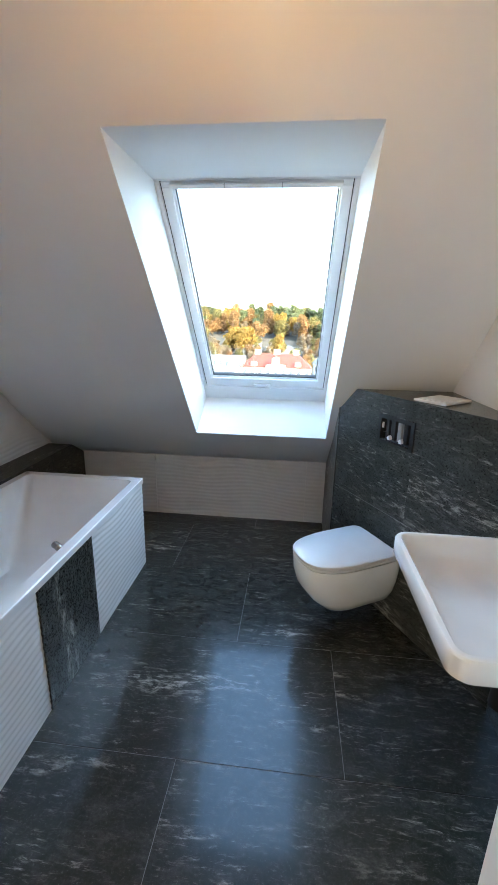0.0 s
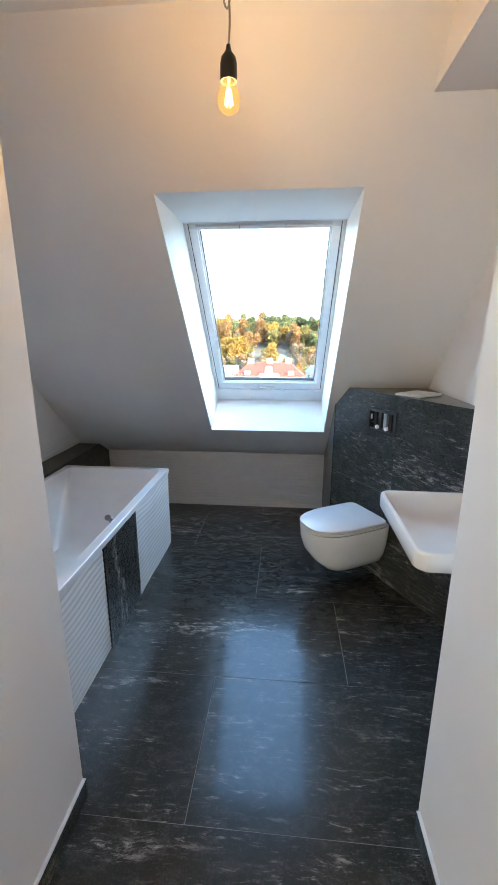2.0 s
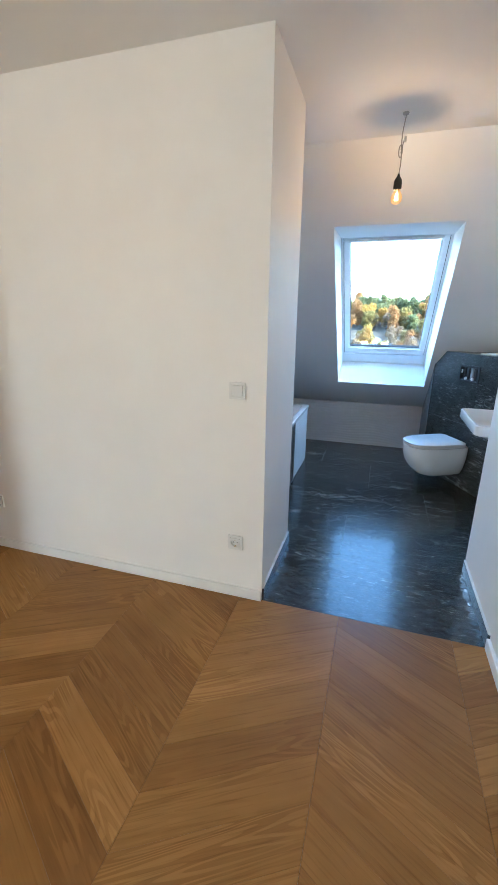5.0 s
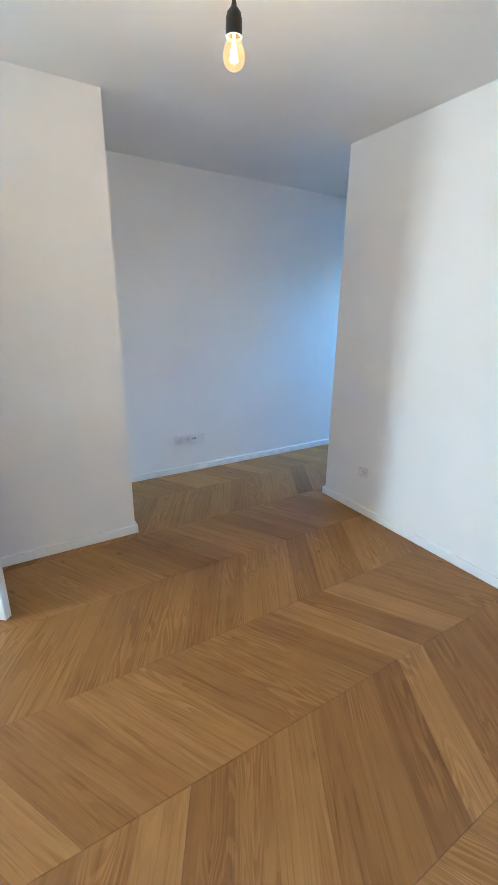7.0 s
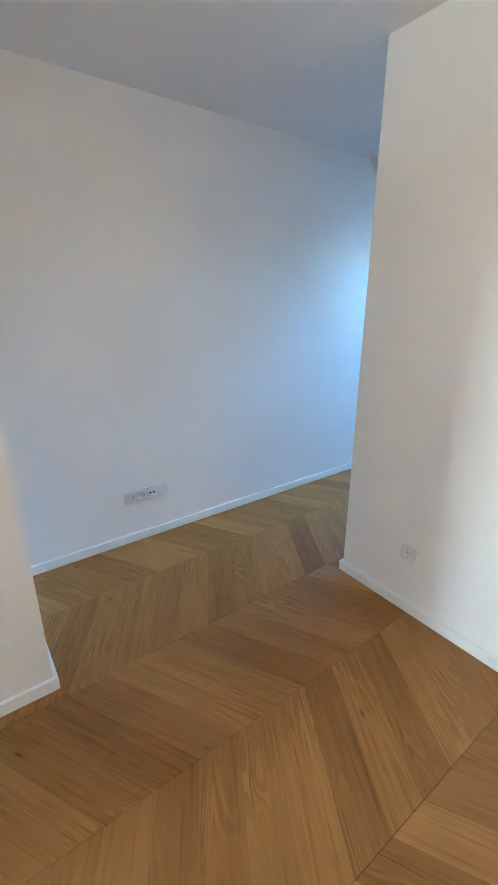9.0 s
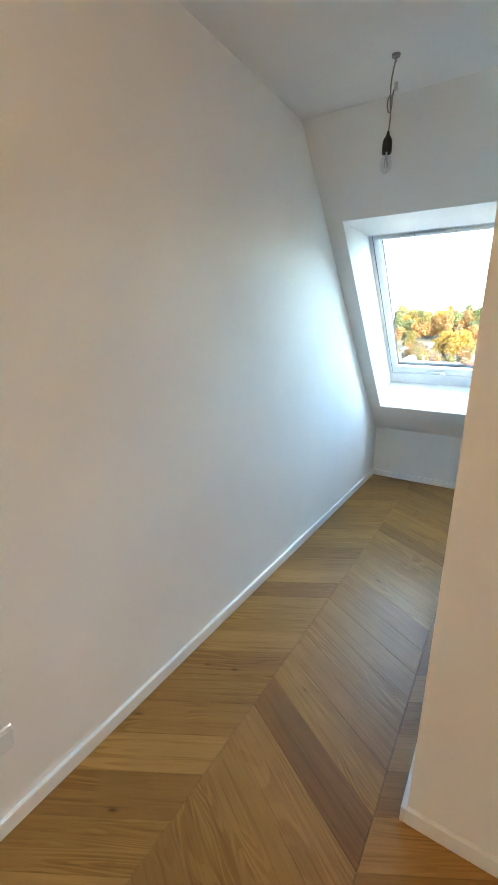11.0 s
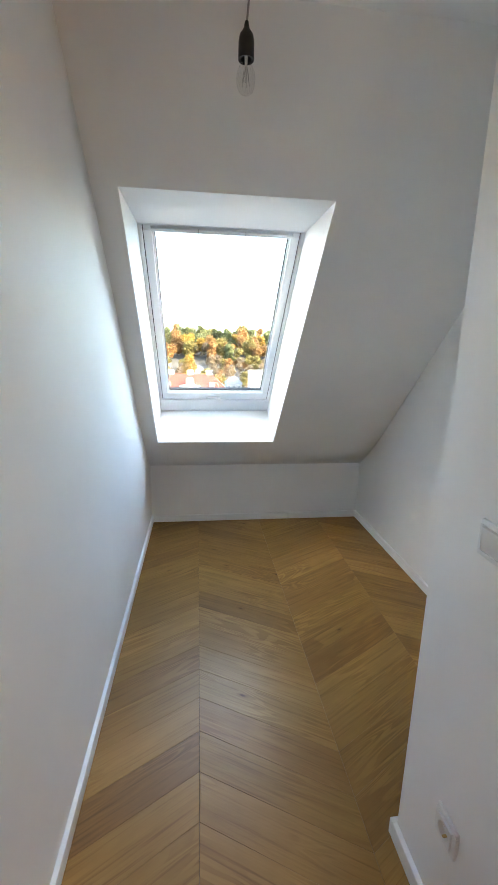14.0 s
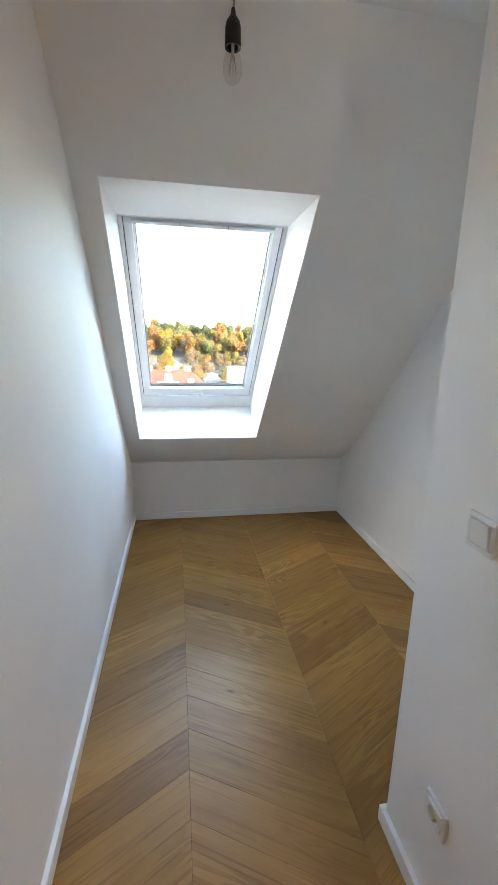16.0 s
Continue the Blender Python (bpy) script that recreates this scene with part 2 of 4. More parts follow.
WHITE = paint("white_wall_paint", (0.85, 0.84, 0.82), 0.6)
CEIL = paint("white_ceiling_paint", (0.85, 0.845, 0.83), 0.65)
TRIM = plain("white_lacquer", (0.80, 0.80, 0.79), 0.35)
SKIRT = plain("white_skirting_lacquer", (0.87, 0.87, 0.86), 0.4)
FRAME = plain("white_window_lacquer", (0.78, 0.79, 0.80), 0.38)
STONE = stone("black_granite", (0, 0, 0), 0.20, 0.0, 0.3)
STONE_UP = stone("black_granite_upright", (0, radians(90), radians(0)), 0.26, -0.012)
STONE_WALL = stone("black_granite_wall", (0, 0, radians(60)), 0.28, -0.012)
STONE_LEDGE = stone("black_granite_ledge", (0, 0, radians(-90)), 0.28, -0.004)
OAK = oak("oiled_oak")
TILE = plain("white_wave_tile", (0.80, 0.80, 0.79), 0.22)
CERAMIC = plain("white_ceramic", (0.84, 0.84, 0.83), 0.10, 0, 0.4)
ACRYLIC = plain("white_acrylic", (0.84, 0.85, 0.86), 0.14, 0, 0.3)
PLASTIC = plain("white_plastic", (0.78, 0.78, 0.77), 0.32)
GREYPL = plain("grey_plastic", (0.30, 0.30, 0.30), 0.4)
BLACK = plain("black_plastic", (0.018, 0.018, 0.018), 0.42)
CHROME = plain("chrome", (0.80, 0.80, 0.81), 0.10, 1.0)
DARKCHROME = plain("dark_chrome", (0.30, 0.29, 0.28), 0.22, 1.0)
BRASS = plain("dull_brass", (0.55, 0.42, 0.20), 0.3, 1.0)
GASKET = plain("dark_gasket", (0.05, 0.05, 0.05), 0.6)
GROUT = paint("grey_grout", (0.20, 0.20, 0.195), 0.85)
SUB = paint("dark_subfloor", (0.05, 0.035, 0.02), 0.9)
SEAL = plain("pale_silicone", (0.68, 0.68, 0.67), 0.45)
GLASS = clear("window_glass", (0.97, 0.985, 0.98))
BULB_OFF = clear("clear_bulb_glass", (0.96, 0.96, 0.96), None, 0.45)
BULB_ON = clear("lit_bulb_glass", (1, 0.82, 0.55), ((1.0, 0.46, 0.16), 0.017))
FILAMENT = glowing("hot_filament", (1.0, 0.55, 0.2), 2.5)
WIRE = plain("grey_wire", (0.30, 0.29, 0.28), 0.5)
RUBBER = plain("white_rubber", (0.62, 0.62, 0.60), 0.6)


# ---- mesh helpers ----
def box(bm, x0, x1, y0, y1, z0, z1, bevel=0.0):
    vs = [bm.verts.new(p) for p in ((x0, y0, z0), (x1, y0, z0), (x1, y1, z0), (x0, y1, z0), (x0, y0, z1), (x1, y0, z1), (x1, y1, z1), (x0, y1, z1))]
    fs = [bm.faces.new([vs[i] for i in q]) for q in ((3, 2, 1, 0), (4, 5, 6, 7), (0, 1, 5, 4), (1, 2, 6, 5), (2, 3, 7, 6), (3, 0, 4, 7))]
    if bevel:
        es = list({e for f in fs for e in f.edges})
        bmesh.ops.bevel(bm, geom=es, offset=bevel, segments=2, affect="EDGES", profile=0.5)
    return bm


def boxes(*rows, bevel=0.0):
    bm = bmesh.new()
    for r in rows:
        box(bm, *r, bevel=bevel)
    return bm


def prism(bm, pts, axis, a, b):
    """A polygon drawn across one axis, drawn out along it from a to b."""
    def at(p, v):
        return {"x": (v, p[0], p[1]), "y": (p[0], v, p[1]), "z": (p[0], p[1], v)}[axis]
    lo, hi = [bm.verts.new(at(p, a)) for p in pts], [bm.verts.new(at(p, b)) for p in pts]
    bm.faces.new(lo[::-1]), bm.faces.new(hi)
    for i in range(len(pts)):
        j = (i + 1) % len(pts)
        bm.faces.new((lo[i], lo[j], hi[j], hi[i]))
    bmesh.ops.recalc_face_normals(bm, faces=bm.faces)
    return bm


def lathe(bm, profile, segs=24, at=(0, 0, 0)):
    """Rows of (radius, height) spun round the upright axis."""
    rings = []
    for r, z in profile:
        if r < 1e-5:
            rings.append([bm.verts.new((at[0], at[1], at[2] + z))])
        else:
            rings.append([bm.verts.new((at[0] + r * math.cos(2 * math.pi * i / segs), at[1] + r * math.sin(2 * math.pi * i / segs), at[2] + z)) for i in range(segs)])
    for p, q in zip(rings, rings[1:]):
        for i in range(segs):
            j = (i + 1) % segs
            vs = [p[i % len(p)], p[j % len(p)], q[j % len(q)], q[i % len(q)]]
            vs = list(dict.fromkeys(vs))
            if len(vs) > 2:
                bm.faces.new(vs)
    bmesh.ops.recalc_face_normals(bm, faces=bm.faces)
    return bm


def tube(bm, pts, r, segs=8):
    """A round rod along a line of points."""
    pts = [Vector(p) for p in pts]
    rings = []
    side = None
    for i, p in enumerate(pts):
        d = (pts[min(i + 1, len(pts) - 1)] - pts[max(i - 1, 0)]).normalized()
        ref = side if side else (Vector((0, 0, 1)) if abs(d.z) < 0.9 else Vector((1, 0, 0)))
        u = (ref - d * ref.dot(d)).normalized()
        side = u
        w = d.cross(u)
        rings.append([bm.verts.new(p + r * (u * math.cos(2 * math.pi * k / segs) + w * math.sin(2 * math.pi * k / segs))) for k in range(segs)])
    for a, b in zip(rings, rings[1:]):
        for k in range(segs):
            bm.faces.new((a[k], a[(k + 1) % segs], b[(k + 1) % segs], b[k]))
    bm.faces.new(rings[0][::-1]), bm.faces.new(rings[-1])
    bmesh.ops.recalc_face_normals(bm, faces=bm.faces)
    return bm


def loft(bm, rings, cap0=True, cap1=True):
    vs = [[bm.verts.new(p) for p in ring] for ring in rings]
    for a, b in zip(vs, vs[1:]):
        for i in range(len(a)):
            j = (i + 1) % len(a)
            bm.faces.new((a[i], a[j], b[j], b[i]))
    if cap0:
        bm.faces.new(vs[0][::-1])
    if cap1:
        bm.faces.new(vs[-1])
    bmesh.ops.recalc_face_normals(bm, faces=bm.faces)
    return bm


def rounded(x0, x1, y0, y1, r, z, n=5):
    """A rectangle with rounded corners at the height z."""
    out = []
    for cx, cy, a in ((x1 - r, y1 - r, 0), (x0 + r, y1 - r, 90), (x0 + r, y0 + r, 180), (x1 - r, y0 + r, 270)):
        for i in range(n + 1):
            t = radians(a + 90 * i / n)
            out.append((cx + r * math.cos(t), cy + r * math.sin(t), z))
    return out


def mesh_of(name, bm, material, smooth=False):
    me = bpy.data.meshes.new(name)
    bm.to_mesh(me)
    bm.free()
    me.materials.append(material)
    if smooth:
        me.polygons.foreach_set("use_smooth", [True] * len(me.polygons))
        me.set_sharp_from_angle(angle=radians(38))
    return me


def part(name, bm, material, parent=None, label="", smooth=False):
    ob = new(name, mesh_of(name, bm, material, smooth))
    if parent:
        ob.parent = parent
    if label:
        tagged(ob, label)
    return ob


def thing(name, label, category, m=None, group="", kind=""):
    ob = new(name)
    if m:
        ob.matrix_world = m
    return tagged(ob, label, category, group, kind)


def structure(name, bm, material, label, category, smooth=False):
    return tagged(part(name, bm, material, smooth=smooth), label, category, kind="structure")


# ---- plan ----
H = 2.51                       # ceiling
XL, XP, XA, XB, XR = -3.725, -2.853, -2.70, -0.548, 0.553
YB, YK, YP, YBACK = 0.645, 3.16, -1.566, -5.7
XPART, XBW, XBR = -1.875, -1.69, 1.03      # right wall of the small room, tiled wall of the bath, right wall of the bath
KNEE = 0.51

structure("wall_left", boxes((XL - 0.2, XL, YBACK, 3.45, -0.05, H)), WHITE, "long white painted plaster wall", "wall")
structure("wall_block", boxes((XA, XB, 0.0, YB, -0.02, H)), WHITE, "deep white painted wall block between the rooms", "wall")
structure("wall_partition", boxes((XPART, XBW - 0.01, YB, 3.45, -0.05, H)), WHITE, "white painted partition wall beside the bathroom", "wall")
structure("wall_corner", boxes((XL, XP, YP - 0.15, YP, -0.02, H)), WHITE, "white painted wall ending in an outer corner", "wall")
structure("wall_corner_side", boxes((XP - 0.15, XP, -3.0, YP - 0.15, -0.02, H)), WHITE, "white painted wall between the corner and the doorway", "wall")
structure("wall_doorway_lintel", boxes((XP - 0.15, XP, -3.8, -3.0, 2.06, H)), WHITE, "white painted wall above the doorway", "wall")
structure("wall_doorway_far", boxes((XP - 0.15, XP, YBACK, -3.8, -0.02, H)), WHITE, "white painted wall beyond the doorway", "wall")
structure("wall_right", boxes((XR, XR + 0.2, YBACK, 0.48, -0.02, H), (XR, 1.25, 0.48, YB + 0.015, -0.05, H)), WHITE, "white painted wall leading into the bathroom", "wall")
structure("wall_bath_right", boxes((XBR, 1.25, YB + 0.015, 3.45, -0.05, H)), WHITE, "white painted bathroom wall", "wall")
structure("wall_back", boxes((XL, -2.82, YBACK - 0.25, YBACK, -0.02, H), (-2.48, XR + 0.2, YBACK - 0.25, YBACK, -0.02, H), (-2.82, -2.48, YBACK - 0.25, YBACK, 2.25, H),
          (-2.82, -2.48, YBACK - 0.25, YBACK, -0.02, 0.10)),
          WHITE, "white painted wall with a narrow tall window opening", "wall")
structure("wall_knee", boxes((XL - 0.2, XBW - 0.02, YK, 3.45, -0.05, KNEE), (XBW - 0.02, 1.25, YK + 0.008, 3.45, -0.05, KNEE)), WHITE, "low white knee wall under the roof slope", "wall")
structure("ceiling", boxes((XL - 0.2, 1.25, YBACK - 0.25, 1.175, H, H + 0.24)), CEIL, "flat white painted ceiling", "ceiling")

INNER = [(1.175, H), (1.563, 2.106), (2.70, 0.912), (2.819, 0.790), (2.90, 0.716), (2.99, 0.640), (3.08, 0.570), (YK, KNEE)]
OUTER = [(1.175, 2.75), (1.54, 2.75), (2.114, 2.155), (3.194, 1.022), (3.68, KNEE)]
HEAD, SILL = (2.067, 2.112), (3.147, 0.98)
HOLES = ((-3.620, -2.735), (-0.482, 0.402))
edges = [XL - 0.2, HOLES[0][0], HOLES[0][1], HOLES[1][0], HOLES[1][1], 1.25]
roof = bmesh.new()
ri = [[roof.verts.new((x, *p)) for p in INNER] for x in edges]
ro = [[roof.verts.new((x, *p)) for p in OUTER] for x in edges]
for c in range(5):
    hole = c in (1, 3)
    for k in range(len(INNER) - 1):
        if not (hole and k in (1, 2)):
            roof.faces.new((ri[c][k], ri[c][k + 1], ri[c + 1][k + 1], ri[c + 1][k]))
    for k in range(len(OUTER) - 1):
        if not (hole and k == 2):
            roof.faces.new((ro[c][k], ro[c + 1][k], ro[c + 1][k + 1], ro[c][k + 1]))
    if hole:
        hd = [roof.verts.new((edges[c + e], *HEAD)) for e in (0, 1)]
        sl = [roof.verts.new((edges[c + e], *SILL)) for e in (0, 1)]
        roof.faces.new((ri[c][1], ri[c + 1][1], hd[1], hd[0])), roof.faces.new((hd[0], hd[1], ro[c + 1][2], ro[c][2]))
        roof.faces.new((ri[c][3], sl[0], sl[1], ri[c + 1][3])), roof.faces.new((sl[0], ro[c][3], ro[c + 1][3], sl[1]))
        for e in (0, 1):
            roof.faces.new((ri[c + e][1], ri[c + e][2], ri[c + e][3], sl[e], ro[c + e][3], ro[c + e][2], hd[e]))
roof.faces.new(ri[0] + ro[0][::-1]), roof.faces.new(ri[-1] + ro[-1][::-1])
for rowv in ((ri, -1), (ri, 0)):
    for c in range(5):
        q, o = (ro, -1) if rowv[1] == -1 else (ro, 0)
        roof.faces.new((ri[c][rowv[1]], ri[c + 1][rowv[1]], q[c + 1][o], q[c][o]))
bmesh.ops.recalc_face_normals(roof, faces=roof.faces)
structure("ceiling_slope", roof, CEIL, "white painted sloping attic ceiling with two deep window shafts", "ceiling", True)
structure("ceiling_bulkhead", prism(bmesh.new(), [(YB + 0.015, 2.325), (1.175 + (H - 2.325) / 1.05, 2.325), (1.175, H), (YB + 0.015, H)], "x", 0.580, XBR), CEIL,
          "boxed-in white bulkhead along the bathroom ceiling", "ceiling")
structure("subfloor", boxes((XL, XR + 0.1, YBACK, 0.0, -0.2, -0.0165), (XL, XPART, 0.0, YK, -0.2, -0.0165)), SUB, "dark underlay beneath the oak boards", "floor")
structure("tile_bed", boxes((XBW, XBR, 0.0, YK, -0.2, -0.0012)), GROUT, "grey grout bed of the bathroom floor", "floor")


def skirting(name, x0, x1, y0, y1, h, material, label):
    structure(name, boxes((x0, x1, y0, y1, 0.0, h), bevel=0.003), material, label, "baseboard")


T = 0.017
WS = "low white lacquered skirting board"
skirting("baseboard_left", XL, XL + T, YP, YK, 0.058, SKIRT, WS)
skirting("baseboard_knee", XL + T, XPART - T, YK - T, YK, 0.058, SKIRT, WS)
skirting("baseboard_partition", XPART - T, XPART, YB, YK, 0.058, SKIRT, WS)
skirting("baseboard_block_inner", XA - T, XPART - T, YB, YB + T, 0.058, SKIRT, WS)
skirting("baseboard_block_side", XA - T, XA, -T, YB, 0.058, SKIRT, WS)
skirting("baseboard_block", XA, XB, -T, 0.0, 0.058, SKIRT, WS)
skirting("baseboard_corner", XP, XP + T, -3.0, YP, 0.058, SKIRT, WS)
skirting("baseboard_corner_return", XL + T, XP + T, YP, YP + T, 0.058, SKIRT, WS)
skirting("baseboard_right", XR - T, XR, YBACK, -0.005, 0.058, SKIRT, WS)
for nm, a, b in (("left", XB, XB + 0.012), ("right", XR - 0.012, XR)):
    skirting("stone_skirting_" + nm, a, b, 0.0, YB, 0.072, STONE_WALL, "black granite skirting strip with a pale sealant line")
    structure("sealant_" + nm, boxes((a, b - 0.001, 0.0, YB, 0.0725, 0.077)), SEAL, "thin pale sealant line above the stone skirting", "trim")


# ---- roof windows ----
def roof_window():
    w = thing("roof_window", "white pivot roof window with closed sash, view of autumn trees", "window", kind="structure")
    def rail(bm, xo, y0, y1, xi, yi0, yi1, z0, z1):
        for r in ((-xo, xo, y0, yi0, z0, z1), (-xo, xo, yi1, y1, z0, z1), (-xo, -xi, yi0, yi1, z0, z1), (xi, xo, yi0, yi1, z0, z1)):
            box(bm, *r, bevel=0.003)
        return bm
    L = 1.565
    part("window_frame", rail(bmesh.new(), 0.442, 0.0, L, 0.421, 0.012, L - 0.139, 0.004, 0.075), FRAME, w)
    # strips fill the side gaps, made dark by colour; top and bottom have none
    for x in (-0.4185, 0.4185):
        part("frame_groove", boxes((x - 0.002, x + 0.002, 0.020, L - 0.145, 0.018, 0.07)), GASKET, w, "dark strip filling the gap between frame and sash")
    sash = part("sash", rail(bmesh.new(), 0.416, 0.018, L - 0.146, 0.372, 0.042, 1.345, 0.012, 0.066), FRAME, w)
    part("glazing_bead", rail(bmesh.new(), 0.372, 0.042, 1.345, 0.362, 0.048, 1.337, 0.026, 0.062), FRAME, sash)
    part("gasket", rail(bmesh.new(), 0.3618, 0.0485, 1.3365, 0.3570, 0.052, 1.329, 0.034, 0.060), GASKET, sash, "thin dark glazing gasket")
    pane = part("pane", boxes((-0.3570, 0.3570, 0.052, 1.329, 0.046, 0.050)), GLASS, sash, "clear window glass")
    pane.visible_shadow = False
    bar = bmesh.new()
    box(bar, -0.375, 0.375, 0.020, 0.040, -0.010, 0.012, bevel=0.004)
    part("ventilation_bar", bar, FRAME, sash, "white ventilation flap along the top rail")
    part("bar_slot", boxes((-0.372, 0.372, 0.0405, 0.0435, 0.000, 0.011)), FRAME, sash)
    for x in (-0.13, 0.12):
        part("bar_joint", boxes((x - 0.0015, x + 0.0015, 0.0195, 0.0405, -0.0115, 0.0)), GREYPL, sash)
    hb = bmesh.new()
    box(hb, -0.075, 0.045, 1.388, 1.402, -0.006, 0.012, bevel=0.003)
    handle = part("handle", hb, FRAME, sash, "small white latch handle")
    lathe(b2 := bmesh.new(), [(0, 0), (0.016, 0), (0.016, 0.012), (0.010, 0.02), (0, 0.02)], 16)
    b2.transform(pose(0.028, 1.403, 0.006, 180, 0, 0))
    part("latch_knob", b2, PLASTIC, handle, smooth=True)
    box(b3 := bmesh.new(), 0.010, 0.046, 1.398, 1.416, -0.014, -0.004, bevel=0.004)
    part("latch_lever", b3, PLASTIC, handle)
    return w


def window_pose(xc):
    d, n = Vector((0, 0.690, -0.724)), Vector((0, 0.724, 0.690))
    m = Matrix((Vector((1, 0, 0)), d, n)).transposed().to_4x4()
    return Matrix.Translation((xc, 2.067, 2.112)) @ m


win = roof_window()
win.matrix_world = window_pose(-0.040)
win2 = copy_thing(win, window_pose(-3.1775))
for o in win2.children_recursive:
    if o.name.startswith("pane"):
        o.visible_shadow = False


# ---- electrical fittings ----
def plate_frame(parent, n, w=0.081, step=0.071):
    bm = bmesh.new()
    x0, x1, e = -w / 2, w / 2 + step * (n - 1), 0.028
    box(bm, x0, x1, e, 0.0405, 0.0005, 0.010, bevel=0.0025)
    box(bm, x0, x1, -0.0405, -e, 0.0005, 0.010, bevel=0.0025)
    cuts = [x0] + [v for k in range(n) for v in (step * k - e, step * k + e)] + [x1]
    for k in range(0, len(cuts), 2):
        box(bm, cuts[k], cuts[k + 1], -e, e, 0.0005, 0.0098)
    part("cover_frame", bm, PLASTIC, parent)


def socket_insert(parent, x):
    bm = bmesh.new()
    rings = []
    N = 32
    for r, z in ((None, 0.009), (None, 0.0150), (0.0225, 0.0158), (0.0205, 0.0150), (0.0195, 0.0025)):
        row = []
        for i in range(N):
            a = 2 * math.pi * i / N
            c, s = math.cos(a), math.sin(a)
            q = 0.0272 / max(abs(c), abs(s)) if r is None else r
            row.append((x + q * c, q * s, z))
        rings.append(row)
    loft(bm, rings, False, True)
    ins = part("socket_insert", bm, PLASTIC, parent, smooth=True)
    for dx in (-0.0095, 0.0095):
        b = bmesh.new()
        lathe(b, [(0, 0.0032), (0.0030, 0.0032), (0.0030, 0.0024)], 10, (x + dx, 0, 0))
        part("pin_hole", b, BLACK, ins, "dark pin hole")
    for dy in (-0.0180, 0.0180):
        part("earth_clip", boxes((x - 0.003, x + 0.003, dy - 0.0012, dy + 0.0012, 0.003, 0.0140)), BRASS, ins, "metal earth clip")


def rocker(parent, x):
    bm = boxes((x - 0.0275, x + 0.0275, -0.0275, 0.0275, 0.008, 0.015), bevel=0.002)
    for v in bm.verts:
        if v.co.z > 0.0135:
            v.co.z += 0.004 * (v.co.y / 0.0275)
    part("rocker", bm, PLASTIC, parent)


def data_insert(parent, x):
    ins = part("data_insert", boxes((x - 0.0275, x + 0.0275, -0.0275, 0.0275, 0.008, 0.0145), bevel=0.0015), PLASTIC, parent)
    for dx in (-0.012, 0.012):
        part("data_port", boxes((x + dx - 0.007, x + dx + 0.007, -0.006, 0.006, 0.0147, 0.0152)), BLACK, ins, "dark data port")


def on_wall(place, face):
    """Pose of a fitting: its plate lies on the wall that looks along face."""
    rz = {"-y": 0, "+x": 90, "-x": -90}[face]
    return Matrix.Translation(place) @ pose(0, 0, 0, 0, 0, rz) @ pose(0, 0, 0, 90, 0, 0)


so = thing("wall_socket", "white earthed wall socket in the plaster above the skirting", "socket", group="single wall sockets")
plate_frame(so, 1)
socket_insert(so, 0)
so.matrix_world = on_wall((-0.697, 0, 0.326), "-y")
copy_thing(so, on_wall((-2.30, 0, 0.326), "-y"))
copy_thing(so, on_wall((XA, 0.432, 0.338), "-x"))
sw = thing("light_switch", "white rocker light switch on the plaster wall", "switch", group="light switches")
plate_frame(sw, 1)
rocker(sw, 0)
sw.matrix_world = on_wall((-0.688, 0, 1.135), "-y")
copy_thing(sw, on_wall((XA, 0.432, 1.114), "-x"))
tr = thing("socket_strip", "white four-gang strip with two sockets, data outlet and blank cover", "socket")
plate_frame(tr, 4)
socket_insert(tr, 0)
socket_insert(tr, 0.071)
data_insert(tr, 0.142)
part("blank_cover", boxes((0.213 - 0.0275, 0.213 + 0.0275, -0.0275, 0.0275, 0.008, 0.0135), bevel=0.0015), PLASTIC, tr)
tr.matrix_world = on_wall((XL, -0.882, 0.318), "+x")


